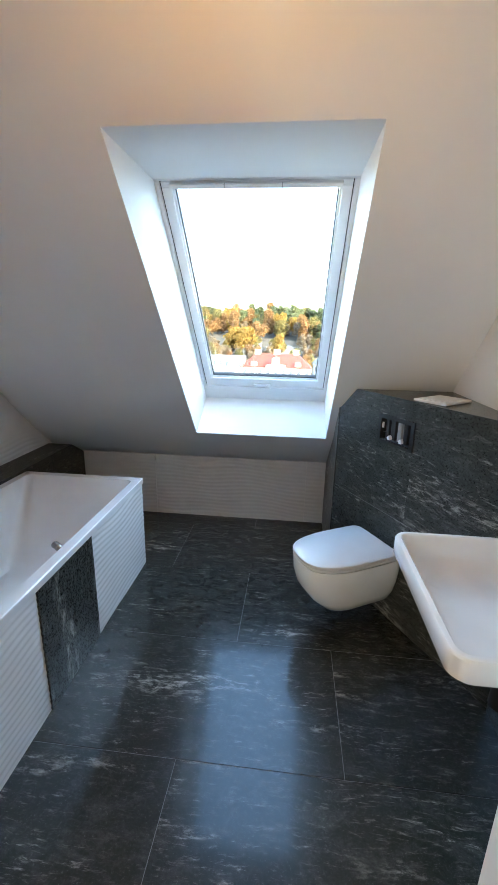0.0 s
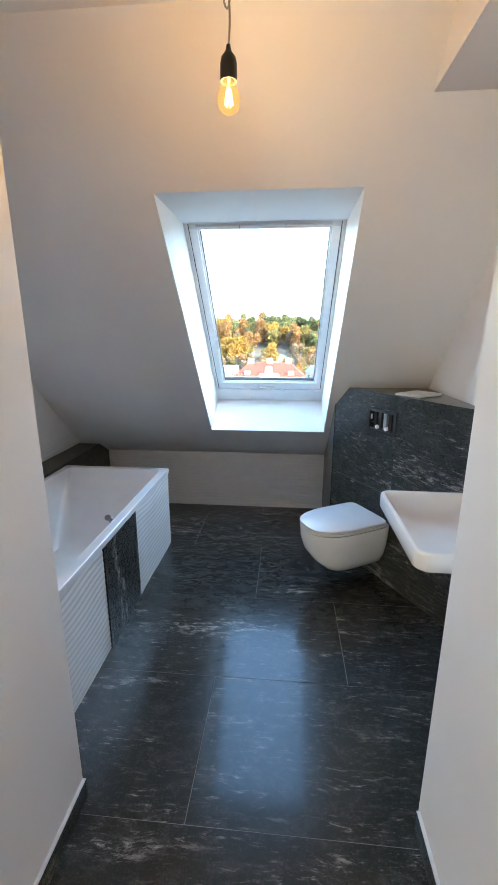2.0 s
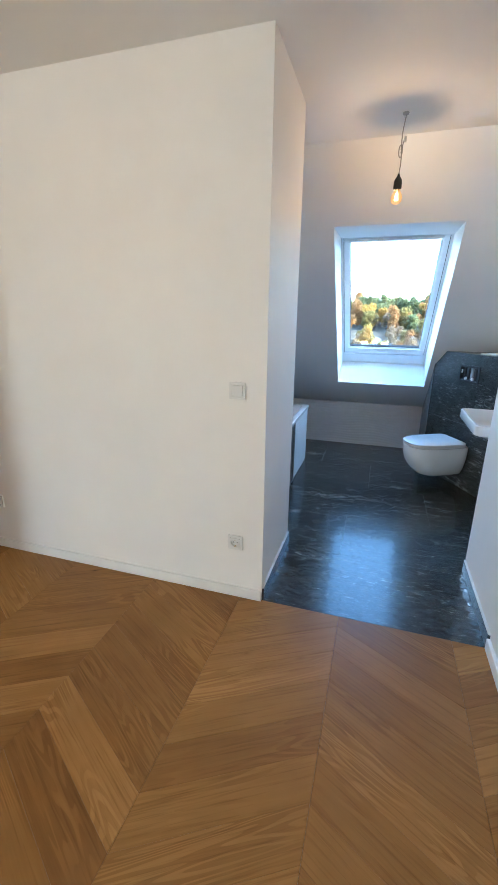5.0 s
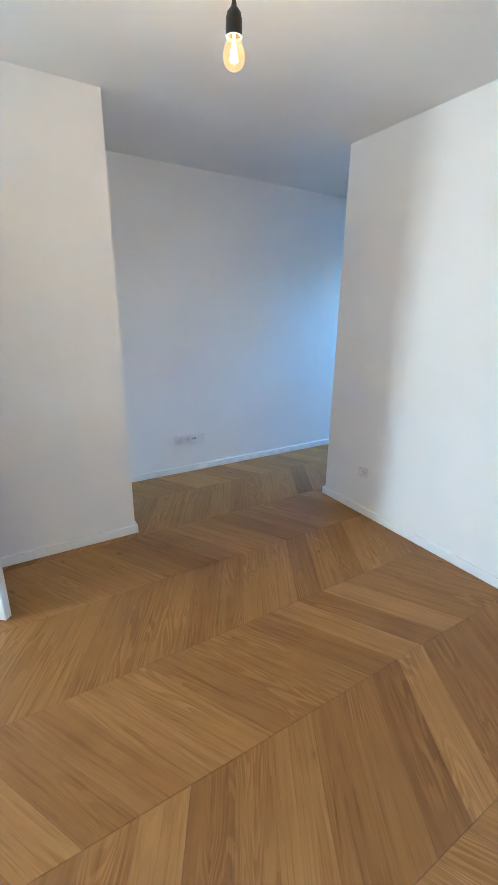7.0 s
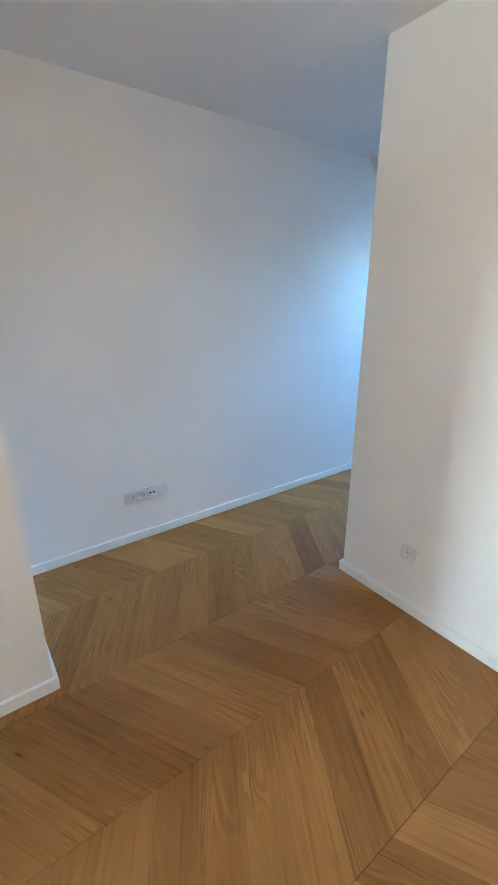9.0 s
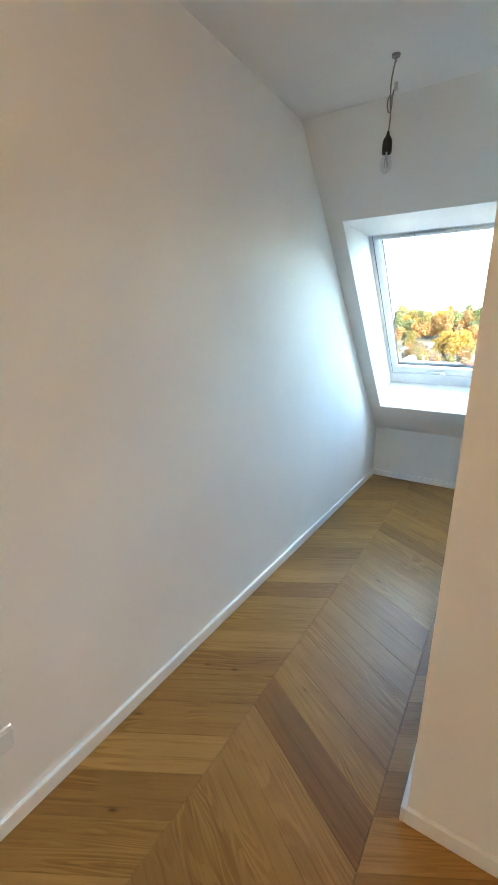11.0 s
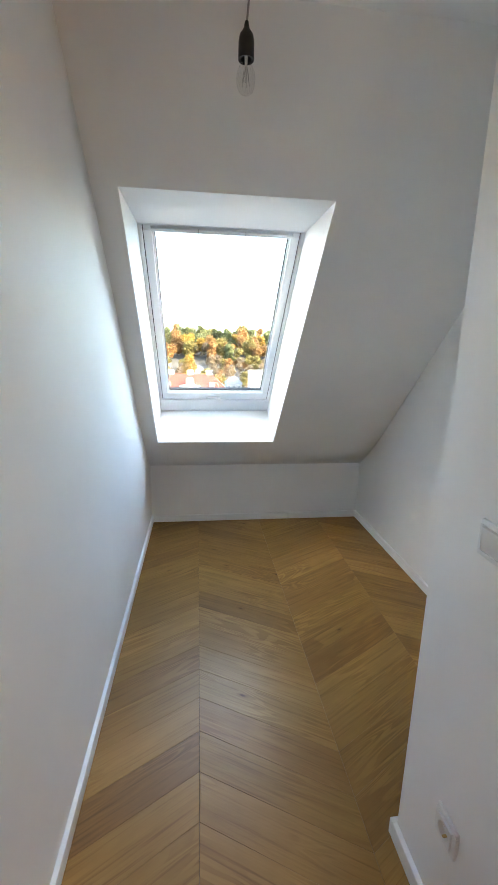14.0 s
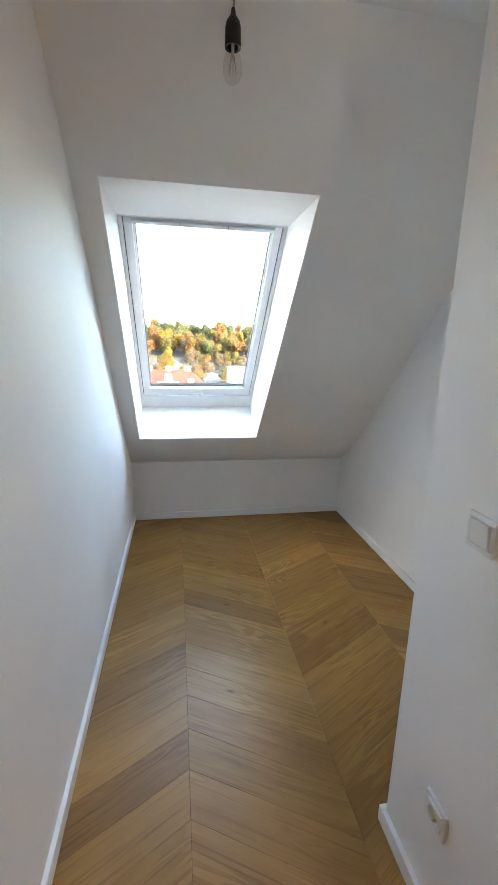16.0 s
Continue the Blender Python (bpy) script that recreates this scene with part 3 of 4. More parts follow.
# ---- hanging bulbs ----
def hanging_bulb(place, lit, name, label):
    """place: the middle of the glass. The flex hangs from a hook in the ceiling, with its slack tied into a knot."""
    x, y, z = place
    top = H - z
    t = thing(name, label, "lamp", Matrix.Translation(place), "hanging bulbs")
    g = bmesh.new()
    lathe(g, [(0, -0.034), (0.012, -0.033), (0.022, -0.027), (0.0285, -0.015), (0.030, 0.0), (0.0275, 0.012), (0.0225, 0.022), (0.0165, 0.033), (0.0135, 0.044), (0.013, 0.052)], 24)
    if not lit:
        g.transform(Matrix.Diagonal((0.78, 0.78, 1, 1)))
    glass = part("bulb", g, BULB_ON if lit else BULB_OFF, t, "glowing warm bulb" if lit else "clear unlit bulb", True)
    glass.visible_shadow = False
    f = bmesh.new()
    for k in range(6):
        a = k * math.pi / 3
        r0, r1 = 0.004, 0.010
        tube(f, [(r0 * math.cos(a), r0 * math.sin(a), 0.022), (r1 * math.cos(a + 0.3), r1 * math.sin(a + 0.3), -0.014)], 0.0014 if lit else 0.0005, 5)
    fil = part("filament", f, FILAMENT if lit else WIRE, glass)
    fil.visible_shadow = False
    s = bmesh.new()
    lathe(s, [(0, 0.018), (0.003, 0.02), (0.004, 0.045), (0.006, 0.05)], 10)
    st = part("stem", s, RUBBER, glass, smooth=True)
    st.visible_shadow = False
    h = bmesh.new()
    lathe(h, [(0.0145, 0.040), (0.0215, 0.038), (0.0220, 0.046), (0.0215, 0.076), (0.0185, 0.089), (0.0095, 0.100), (0.0075, 0.104), (0.005, 0.116), (0, 0.116)], 24)
    if not lit:
        h.transform(Matrix.Diagonal((0.88, 0.88, 1, 1)))
    part("lamp_holder", h, BLACK, t, "black lamp holder", True)
    n = 26
    line = []
    for i in range(n + 1):
        u = i / n
        zz = 0.114 + (top - 0.012 - 0.114) * u
        line.append((0.004 * math.sin(u * 7) + 0.010 * max(0, u - 0.45), 0.004 * math.cos(u * 5) - 0.004, zz))
    part("flex", tube(bmesh.new(), line, 0.0027, 7), WIRE, t, "thin grey flex", True)
    k = bmesh.new()
    zk = 0.143 + (top - 0.155) * 0.42
    loop = [(0.009 * math.sin(2 * math.pi * i / 14) - 0.003, 0.004 * math.cos(4 * math.pi * i / 14), zk - 0.022 + 0.030 * math.cos(2 * math.pi * i / 14)) for i in range(15)]
    tube(k, loop, 0.0026, 6)
    tube(k, [(0.0, 0.0, zk - 0.03), (0.006, 0.003, zk + 0.01), (0.013, 0.004, zk + 0.045)], 0.0026, 6)
    tube(k, [(-0.002, 0.003, zk - 0.015), (0.009, -0.002, zk + 0.02), (0.017, 0.0, zk + 0.03)], 0.0024, 6)
    part("knot", k, WIRE, t, "slack flex tied in a knot", True)
    part("terminal", boxes((0.010, 0.022, -0.005, 0.005, zk + 0.018, zk + 0.045), bevel=0.002), RUBBER, t, "pale terminal block")
    c = bmesh.new()
    lathe(c, [(0, 0), (0.017, 0), (0.015, -0.008), (0.006, -0.012), (0, -0.012)], 18, (0.006, 0, top))
    part("ceiling_hook_plate", c, GREYPL, t, smooth=True)
    ring = [(0.006 + 0.007 * math.cos(a), 0, top - 0.018 + 0.007 * math.sin(a)) for a in [2 * math.pi * i / 12 for i in range(13)]]
    part("ceiling_hook", tube(bmesh.new(), ring, 0.0016, 6), CHROME, t)
    return t


hanging_bulb((-0.064, 0.885, 2.112), True, "hanging_bulb", "lit bare bulb in a black holder on a knotted flex")
hanging_bulb((-1.51, -1.553, 2.108), True, "hanging_bulb", "lit bare bulb hanging over the oak floor")
hanging_bulb((-3.192, 0.883, 2.139), False, "hanging_bulb", "unlit clear bulb in a black holder on a knotted flex")


# ---- living room door ----
leaf = thing("open_door", "white lacquered interior door leaf standing wide open", "door", pose(XP + 0.02, -2.97, 0, 0, 0, 50))
part("door_leaf", boxes((0.0, 0.80, 0.0, 0.040, 0.008, 2.03), bevel=0.004), TRIM, leaf)
for z in (0.25, 1.75):
    b = bmesh.new()
    lathe(b, [(0, 0), (0.008, 0), (0.008, 0.09), (0, 0.09)], 12, (0.0, -0.006, z))
    part("hinge", b, CHROME, leaf, smooth=True)
for s in (-0.045, 0.045 + 0.04):
    b = bmesh.new()
    tube(b, [(0.74, 0.02, 1.05), (0.74, s, 1.05), (0.63, s, 1.05)], 0.009, 10)
    part("door_handle", b, CHROME, leaf, smooth=True)
fr = boxes((XP - 0.16, XP + 0.012, -3.0, -2.955, 0.0, 2.06), (XP - 0.16, XP + 0.012, -3.845, -3.80, 0.0, 2.06), (XP - 0.16, XP + 0.012, -3.845, -2.955, 2.06, 2.105))
structure("door_frame", fr, TRIM, "white lacquered door frame", "door frame")


# ---- bath ----
def wave_panel(name, origin, u, v, w, h, nrm, label, inset=None, top=None):
    """Glazed tile with a wavy relief, w along u and h along v, raised along nrm."""
    bm = bmesh.new()
    nu, nv = max(2, int(w / 0.022)), max(2, int(h / 0.0062))
    o, u, v, nrm = Vector(origin), Vector(u), Vector(v), Vector(nrm)
    grid = []
    for j in range(nv + 1):
        row = []
        for i in range(nu + 1):
            a, b = w * i / nu, h * j / nv
            if top:
                b = b * top(a) / h
            ph = b / 0.031 + 0.42 * math.sin(a * 5.1 + 0.7) + 0.25 * math.sin(a * 11.3 + b * 9) + 0.9 * a
            row.append(bm.verts.new(o + u * a + v * b + nrm * (0.006 + 0.0013 * math.sin(2 * math.pi * ph))))
        grid.append(row)
    for j in range(nv):
        for i in range(nu):
            bm.faces.new((grid[j][i], grid[j][i + 1], grid[j + 1][i + 1], grid[j + 1][i]))
    ext = bmesh.ops.extrude_edge_only(bm, edges=[e for e in bm.edges if e.is_boundary])
    for g in ext["geom"]:
        if isinstance(g, bmesh.types.BMVert):
            d = (g.co - o).dot(nrm)
            g.co -= nrm * d
    bmesh.ops.recalc_face_normals(bm, faces=bm.faces)
    return part(name, bm, TILE, None, label, True)


X, Y, Z = (1, 0, 0), (0, 1, 0), (0, 0, 1)
for a, b in ((XBW, -0.905), (-0.902, 0.30), (0.303, XBR)):
    tagged(wave_panel("wall_tile_knee", (a, YK + 0.007, 0.0), X, Z, b - a, KNEE - 0.004, (0, -1, 0), "white wavy relief wall tile under the slope"), category="wall tile", kind="structure")
for k, (a, b) in enumerate(((YB, 1.85), (1.853, 3.15))):
    z0 = 0.605
    def top(s, a=a):
        yy = a + s
        lim = 2.46 if yy < 1.19 else 2.103 - 1.05 * (yy - 1.563) + (0 if yy < 2.7 else 0.16 * (yy - 2.7))
        return max(0.004, min(2.46, lim) - z0 - 0.006)
    tagged(wave_panel("wall_tile_bath", (XBW - 0.008, a, z0), Y, Z, b - a, 1.2, (1, 0, 0), "white wavy relief wall tile above the bathtub", None, top), category="wall tile", kind="structure")

tub = thing("bathtub", "white built-in bathtub with wavy tile front", "bathtub")
TX0, TX1, TY0, TY1, TZ = -1.50, -0.730, YB + 0.004, 2.42, 0.59
rim = bmesh.new()
n = 6
loft(rim, [rounded(TX0, TX1, TY0, TY1, 0.006, TZ - 0.032, n), rounded(TX0, TX1, TY0, TY1, 0.006, TZ - 0.004, n), rounded(TX0 + 0.004, TX1 - 0.004, TY0 + 0.004, TY1 - 0.004, 0.006, TZ, n),
           rounded(TX0 + 0.045, TX1 - 0.048, TY0 + 0.05, TY1 - 0.05, 0.035, TZ, n), rounded(TX0 + 0.050, TX1 - 0.053, TY0 + 0.055, TY1 - 0.055, 0.034, TZ - 0.006, n),
           rounded(TX0 + 0.070, TX1 - 0.070, TY0 + 0.12, TY1 - 0.20, 0.05, TZ - 0.18, n), rounded(TX0 + 0.095, TX1 - 0.095, TY0 + 0.20, TY1 - 0.34, 0.08, TZ - 0.38, n),
           rounded(TX0 + 0.13, TX1 - 0.13, TY0 + 0.25, TY1 - 0.40, 0.08, TZ - 0.43, n), rounded(TX0 + 0.20, TX1 - 0.20, TY0 + 0.40, TY1 - 0.55, 0.06, TZ - 0.435, n)], False, True)
part("basin", rim, ACRYLIC, tub, smooth=True)
d = bmesh.new()
lathe(d, [(0, 0.012), (0.020, 0.012), (0.026, 0.008), (0.030, 0)], 20)
d.transform(pose(TX1 - 0.075, 1.62, TZ - 0.075, 0, -70, 0))
tube(d, [(TX1 - 0.078, 1.62, TZ - 0.055), (TX1 - 0.098, 1.622, TZ - 0.030), (TX1 - 0.112, 1.63, TZ - 0.028), (TX1 - 0.126, 1.645, TZ - 0.038)], 0.016, 12)
part("overflow", d, DARKCHROME, tub, "dark chrome overflow with a turning knob", True)
d = bmesh.new()
lathe(d, [(0, 0.006), (0.022, 0.006), (0.026, 0.0)], 20, (-1.115, 1.55, TZ - 0.434))
part("drain", d, CHROME, tub, smooth=True)
part("apron_core", boxes((TX0 + 0.02, TX1 - 0.018, TY0 + 0.01, TY1 - 0.02, 0.0, 0.10), (TX1 - 0.045, TX1 - 0.018, TY0 + 0.01, TY1 - 0.02, 0.0, TZ - 0.033),
                         (TX0 + 0.02, TX1 - 0.018, TY1 - 0.045, TY1 - 0.018, 0.0, TZ - 0.033)), GROUT, tub)
for a, b in ((TY0, 1.318), (1.742, TY1 - 0.004)):
    wave_panel("apron_tile", (TX1 - 0.015, a, 0.002), Y, Z, b - a, TZ - 0.036, (1, 0, 0), "white wavy relief tile").parent = tub
wave_panel("apron_tile", (TX0 + 0.02, TY1 - 0.016, 0.002), X, Z, TX1 - TX0 - 0.03, TZ - 0.036, (0, 1, 0), "white wavy relief tile").parent = tub
part("apron_stone", boxes((TX1 - 0.018, TX1 - 0.002, 1.3185, 1.7415, 0.002, TZ - 0.034), bevel=0.001), STONE_UP, tub, "black granite inspection panel with pale flecks")

LEDGE = prism(bmesh.new(), [(YB + 0.002, 0.0), (YK - 0.004, 0.0), (YK - 0.004, 0.503), (2.985, 0.606), (YB + 0.002, 0.606)], "x", XBW, TX0 - 0.003)
structure("stone_ledge", LEDGE, STONE_LEDGE, "black granite ledge between bathtub and tiled wall", "ledge")

hose = thing("shower_hose", "chrome shower hose resting in a loop on the ledge", "shower hose")
pts = [(XBW + 0.045 + 0.012 * math.sin(3 * u), 2.135 - 0.26 * abs(u) ** 2.6 - (0.035 if u > 0 else 0.0) * u, 0.79 - 0.30 * u + (0.12 * max(0, u - 0.45))) for u in [-1.2 + i / 16 for i in range(26)]]
pts = [p for p in pts if p[2] > 0.6205]
pts += [(XBW + 0.05, pts[-1][1] - 0.05 - 0.06 * k, 0.6145) for k in range(5)]
part("hose", tube(bmesh.new(), pts, 0.0065, 8), CHROME, hose, smooth=True)
part("hose", tube(bmesh.new(), [(p[0] + 0.014, p[1] - 0.030, p[2]) for p in pts], 0.0065, 8), CHROME, hose, smooth=True)
tube(hh := bmesh.new(), [(XBW + 0.004, 1.69, 1.19), (XBW + 0.036, 1.69, 1.19), (XBW + 0.042, 1.70, 1.155)], 0.011, 10)
part("wall_elbow", hh, CHROME, hose, smooth=True)


# ---- toilet corner ----
F0, F1 = Vector((0.452, 2.557, 0)), Vector((XBR, 1.542, 0))
FD = (F1 - F0).normalized()
FN = Vector((FD.y, -FD.x, 0))
BOXH = 1.186


def face_matrix(s):
    """Frame on the slanted face: X along it, Y up, Z out of it, s metres from its left end."""
    p = F0 + FD * s
    return Matrix.Translation(p) @ Matrix((FD, Vector((0, 0, 1)), FN)).transposed().to_4x4()


def slope_z(y):
    return min(BOXH, 2.103 - 1.05 * (y - 1.563) if y < 2.83 else 0.772 - 0.794 * (y - 2.83)) - 0.003


core = bmesh.new()
ins = [F0 - FN * 0.045 + FD * 0.03, F1 - FN * 0.045, Vector((XBR, 2.43, 0)), Vector((XBR, 2.83, 0)), Vector((XBR, YK, 0)), Vector((0.460, YK, 0)), Vector((0.460, 2.83, 0))]
lo, hi = [core.verts.new((p.x, p.y, 0)) for p in ins], [core.verts.new((p.x, p.y, slope_z(p.y) - 0.012)) for p in ins]
core.faces.new(lo[::-1])
for i in range(len(ins)):
    j = (i + 1) % len(ins)
    core.faces.new((lo[i], lo[j], hi[j], hi[i]))
bmesh.ops.triangle_fill(core, use_beauty=True, edges=[core.edges.get((hi[i], hi[(i + 1) % len(ins)])) for i in range(len(ins))])
bmesh.ops.recalc_face_normals(core, faces=core.faces)
structure("wall_installation", core, GROUT, "boxed-in installation wall across the corner", "wall")


def slab(name, pts, m, thick=0.0115, label="black granite wall slab with pale flecks", material=None):
    b = bmesh.new()
    prism(b, pts, "z", -thick, 0)
    b.transform(m)
    ob = part(name, b, material or STONE_WALL)
    return tagged(ob, label, "wall tile", kind="structure")


FL = (F1 - F0).length
FM = face_matrix(0)
ys = lambda s: (F0 + FD * s).y
cut = next(s / 1000 for s in range(0, 1000) if slope_z(ys(s / 1000)) > BOXH - 0.004)
s0, s1, z0, z1 = 0.340, 0.590, 0.942, 1.090
slab("stone_slab_lower", [(0.001, 0.002), (FL, 0.002), (FL, 0.573), (0.001, 0.573)], FM)
slab("stone_slab_upper", [(0.001, 0.576), (s0, 0.576), (s0, BOXH - 0.001), (cut, BOXH - 0.001), (0.001, slope_z(ys(0.001)) - 0.002)], FM)
slab("stone_slab_upper", [(s0, z1), (s1, z1), (s1, BOXH - 0.001), (s0, BOXH - 0.001)], FM)
slab("stone_slab_upper", [(s0, 0.576), (s1, 0.576), (s1, z0), (s0, z0)], FM)
slab("stone_slab_upper", [(s1, 0.576), (FL, 0.576), (FL, BOXH - 0.001), (s1, BOXH - 0.001)], FM)
SM = Matrix.Translation((0.447, 0, 0)) @ Matrix((Vector((0, 1, 0)), Vector((0, 0, 1)), Vector((-1, 0, 0)))).transposed().to_4x4()
slab("stone_slab_side", [(F0.y + 0.004, 0.002), (YK - 0.004, 0.002), (YK - 0.004, slope_z(YK - 0.004)), (2.83, slope_z(2.83)), (F0.y + 0.004, slope_z(F0.y))], SM)
structure("stone_joint", boxes((0.002, FL - 0.002, 0.5732, 0.5758, -0.010, -0.0006)), GROUT, "pale joint between the granite wall slabs", "trim").matrix_world = FM
topb = bmesh.new()
prism(topb, [(F0 + FD * cut - FN * 0.001).xy, (F1 - FN * 0.001).xy, (XBR, 2.436), ((F0 + FD * cut).x + 0.01, 2.436)], "z", BOXH - 0.012, BOXH)
structure("stone_top", topb, STONE, "black granite cover slab on the installation wall", "ledge")
for a, b in ((YB + 0.015, 1.185), (1.188, 1.535)):
    tb = boxes((XBR - 0.011, XBR, a, b, 0.002, 0.573), (XBR - 0.011, XBR, a, b, 0.576, BOXH))
    structure("stone_slab_wall", tb, STONE_LEDGE, "black granite wall slab behind the washbasin", "wall tile")

fl = thing("flush_opening", "uncovered black flush-plate frame with white cistern valves inside", "flush valve", FM)
c0, c1 = s0 + 0.002, s1 - 0.002
part("opening_frame", boxes((c0, c1, z1 - 0.020, z1 - 0.001, -0.03, 0.006), (c0, c1, z0 + 0.001, z0 + 0.016, -0.03, 0.006),
                            (c0, c0 + 0.022, z0 + 0.016, z1 - 0.020, -0.03, 0.006), (c1 - 0.022, c1, z0 + 0.016, z1 - 0.020, -0.03, 0.006)), BLACK, fl)
part("back_plate", boxes((c0, c1, z0 + 0.001, z1 - 0.001, -0.034, -0.0305)), GASKET, fl)
for x, wd, mt in ((0.372, 0.010, GREYPL), (0.398, 0.020, BLACK), (0.438, 0.030, BLACK), (0.482, 0.026, GREYPL), (0.524, 0.028, BLACK), (0.558, 0.010, GREYPL)):
    hgt = 0.030 if wd < 0.02 else 0.10
    part("valve_rod", boxes((x - wd / 2, x + wd / 2, z0 + 0.025 + (0.03 if wd < 0.02 else 0), z0 + 0.025 + hgt, -0.0300, -0.008), bevel=0.003), mt, fl)
for x in (0.425, 0.505):
    b = bmesh.new()
    lathe(b, [(0, 0.022), (0.010, 0.022), (0.0125, 0.016), (0.0125, 0)], 16)
    b.transform(Matrix.Translation((x, z0 + 0.034, -0.016)))
    part("valve_button", b, PLASTIC, fl, "round white valve button", True)
for x in (0.366, 0.566):
    part("clip", boxes((x - 0.005, x + 0.005, z0 + 0.075, z0 + 0.105, -0.012, -0.002), bevel=0.002), PLASTIC, fl, "small white clip")
part("cross_rod", tube(bmesh.new(), [(c0 + 0.02, z0 + 0.022, -0.004), (c1 - 0.02, z0 + 0.022, -0.004)], 0.004, 8), BLACK, fl)

fp = thing("flush_plate", "loose white flush plate lying on the stone cover slab", "flush plate", pose(0.862, 2.092, BOXH, 0, 0, 40))
b = boxes((-0.105, 0.105, -0.082, 0.082, 0.001, 0.014), bevel=0.004)
part("plate", b, PLASTIC, fp)
part("plate_button", boxes((-0.080, 0.018, -0.055, 0.055, 0.0145, 0.017), bevel=0.001), PLASTIC, fp)
part("plate_button", boxes((0.021, 0.080, -0.055, 0.055, 0.0145, 0.017), bevel=0.001), PLASTIC, fp)


def wc_ring(w, f, b, z, k=2.6, n=40):
    """Toilet outline: square-ish at the wall (b), rounded at the front (f)."""
    out = []
    for i in range(n):
        a = 2 * math.pi * i / n
        c, s = math.cos(a), math.sin(a)
        e = 2 / k if s > 0 else 2 / 9.0
        x = w * math.copysign(abs(c) ** (2 / 3.0 if s > 0 else 2 / 9.0), c)
        y = (f * abs(s) ** 0.86) if s > 0 else -b * abs(s) ** e
        out.append((x, y, z))
    return out


SWC = 0.463
wc_m = Matrix.Translation(F0 + FD * SWC) @ Matrix((-FD, FN, Vector((0, 0, 1)))).transposed().to_4x4()
wc = thing("toilet", "white wall-hung toilet with closed slim lid", "toilet", wc_m)
b = bmesh.new()
yc = 0.24
def ringy(w, f, back, z):
    return [(x, y + yc, zz) for x, y, zz in wc_ring(w, f, back, z)]
loft(b, [ringy(0.09, 0.09, yc - 0.002, 0.125), ringy(0.118, 0.150, yc - 0.002, 0.145), ringy(0.145, 0.207, yc - 0.002, 0.20), ringy(0.163, 0.248, yc - 0.002, 0.265), ringy(0.172, 0.266, yc - 0.002, 0.33), ringy(0.174, 0.271, yc - 0.002, 0.395), ringy(0.172, 0.269, yc - 0.002, 0.400)])
part("bowl", b, CERAMIC, wc, smooth=True)
b = bmesh.new()
loft(b, [ringy(0.171, 0.269, 0.205, 0.404), ringy(0.174, 0.273, 0.206, 0.407), ringy(0.174, 0.273, 0.206, 0.416), ringy(0.172, 0.271, 0.205, 0.418)])
part("seat", b, PLASTIC, wc, smooth=True)
b = bmesh.new()
loft(b, [ringy(0.172, 0.271, 0.206, 0.4205), ringy(0.175, 0.275, 0.207, 0.423), ringy(0.175, 0.275, 0.207, 0.435), ringy(0.168, 0.267, 0.202, 0.4405)])
part("lid", b, PLASTIC, wc, "closed glossy white lid", True)
for x in (-0.085, 0.085):
    b = bmesh.new()
    tube(b, [(x - 0.025, 0.020, 0.412), (x + 0.025, 0.020, 0.412)], 0.010, 10)
    part("hinge", b, PLASTIC, wc, smooth=True)

# ---- washbasin ----
ba = thing("washbasin", "white rectangular wall-hung washbasin with rounded corners", "washbasin")
BX0, BX1, BY0, BY1, BZ = 0.517, XBR - 0.012, 0.825, 1.385, 0.866
b = bmesh.new()
R = 0.045
def rr(d, z, r=R, back=0.0):
    return rounded(BX0 + d, BX1 - back, BY0 + d, BY1 - d, max(0.004, r - 0), z, 7)
loft(b, [rr(0.16, 0.735, 0.05), rr(0.09, 0.755, 0.05), rr(0.022, 0.796, 0.045), rr(0.004, 0.803, R), rr(0.0, 0.809, R), rr(0.0, BZ - 0.006, R), rr(0.003, BZ - 0.001, R), rr(0.008, BZ, R - 0.006),
         rounded(BX0 + 0.016, BX1 - 0.10, BY0 + 0.016, BY1 - 0.016, 0.034, BZ, 7), rounded(BX0 + 0.022, BX1 - 0.105, BY0 + 0.022, BY1 - 0.022, 0.032, BZ - 0.008, 7),
         rounded(BX0 + 0.034, BX1 - 0.125, BY0 + 0.040, BY1 - 0.040, 0.05, BZ - 0.06, 7), rounded(BX0 + 0.060, BX1 - 0.15, BY0 + 0.07, BY1 - 0.07, 0.06, BZ - 0.092, 7),
         rounded(BX0 + 0.12, BX1 - 0.19, BY0 + 0.13, BY1 - 0.13, 0.06, BZ - 0.100, 7), rounded(BX0 + 0.19, BX1 - 0.24, BY0 + 0.22, BY1 - 0.22, 0.03, BZ - 0.102, 7)])
part("basin", b, CERAMIC, ba, smooth=True)
b = bmesh.new()
lathe(b, [(0, 0.008), (0.022, 0.008), (0.027, 0.004), (0.028, 0)], 20, (0.80, 1.105, BZ - 0.1015))
part("drain", b, CHROME, ba, smooth=True)
b = bmesh.new()
lathe(b, [(0.030, 0), (0.030, -0.06), (0.016, -0.065), (0.016, -0.16), (0.030, -0.17), (0.034, -0.26), (0.012, -0.275), (0, -0.275)], 16, (0.80, 1.105, 0.74))
tube(b, [(0.80, 1.105, 0.53), (0.86, 1.105, 0.56), (XBR - 0.012, 1.105, 0.56)], 0.016, 10)
part("trap", b, BLACK, ba, "dark bottle trap under the basin", True)
tap = thing("basin_tap", "chrome single-lever tap on the washbasin", "tap", pose(0.965, 1.105, BZ + 0.0005))
b = bmesh.new()
lathe(b, [(0, 0), (0.024, 0), (0.024, 0.006), (0.020, 0.010), (0.019, 0.11), (0.017, 0.118), (0, 0.118)], 20)
body = part("body", b, CHROME, tap, smooth=True)
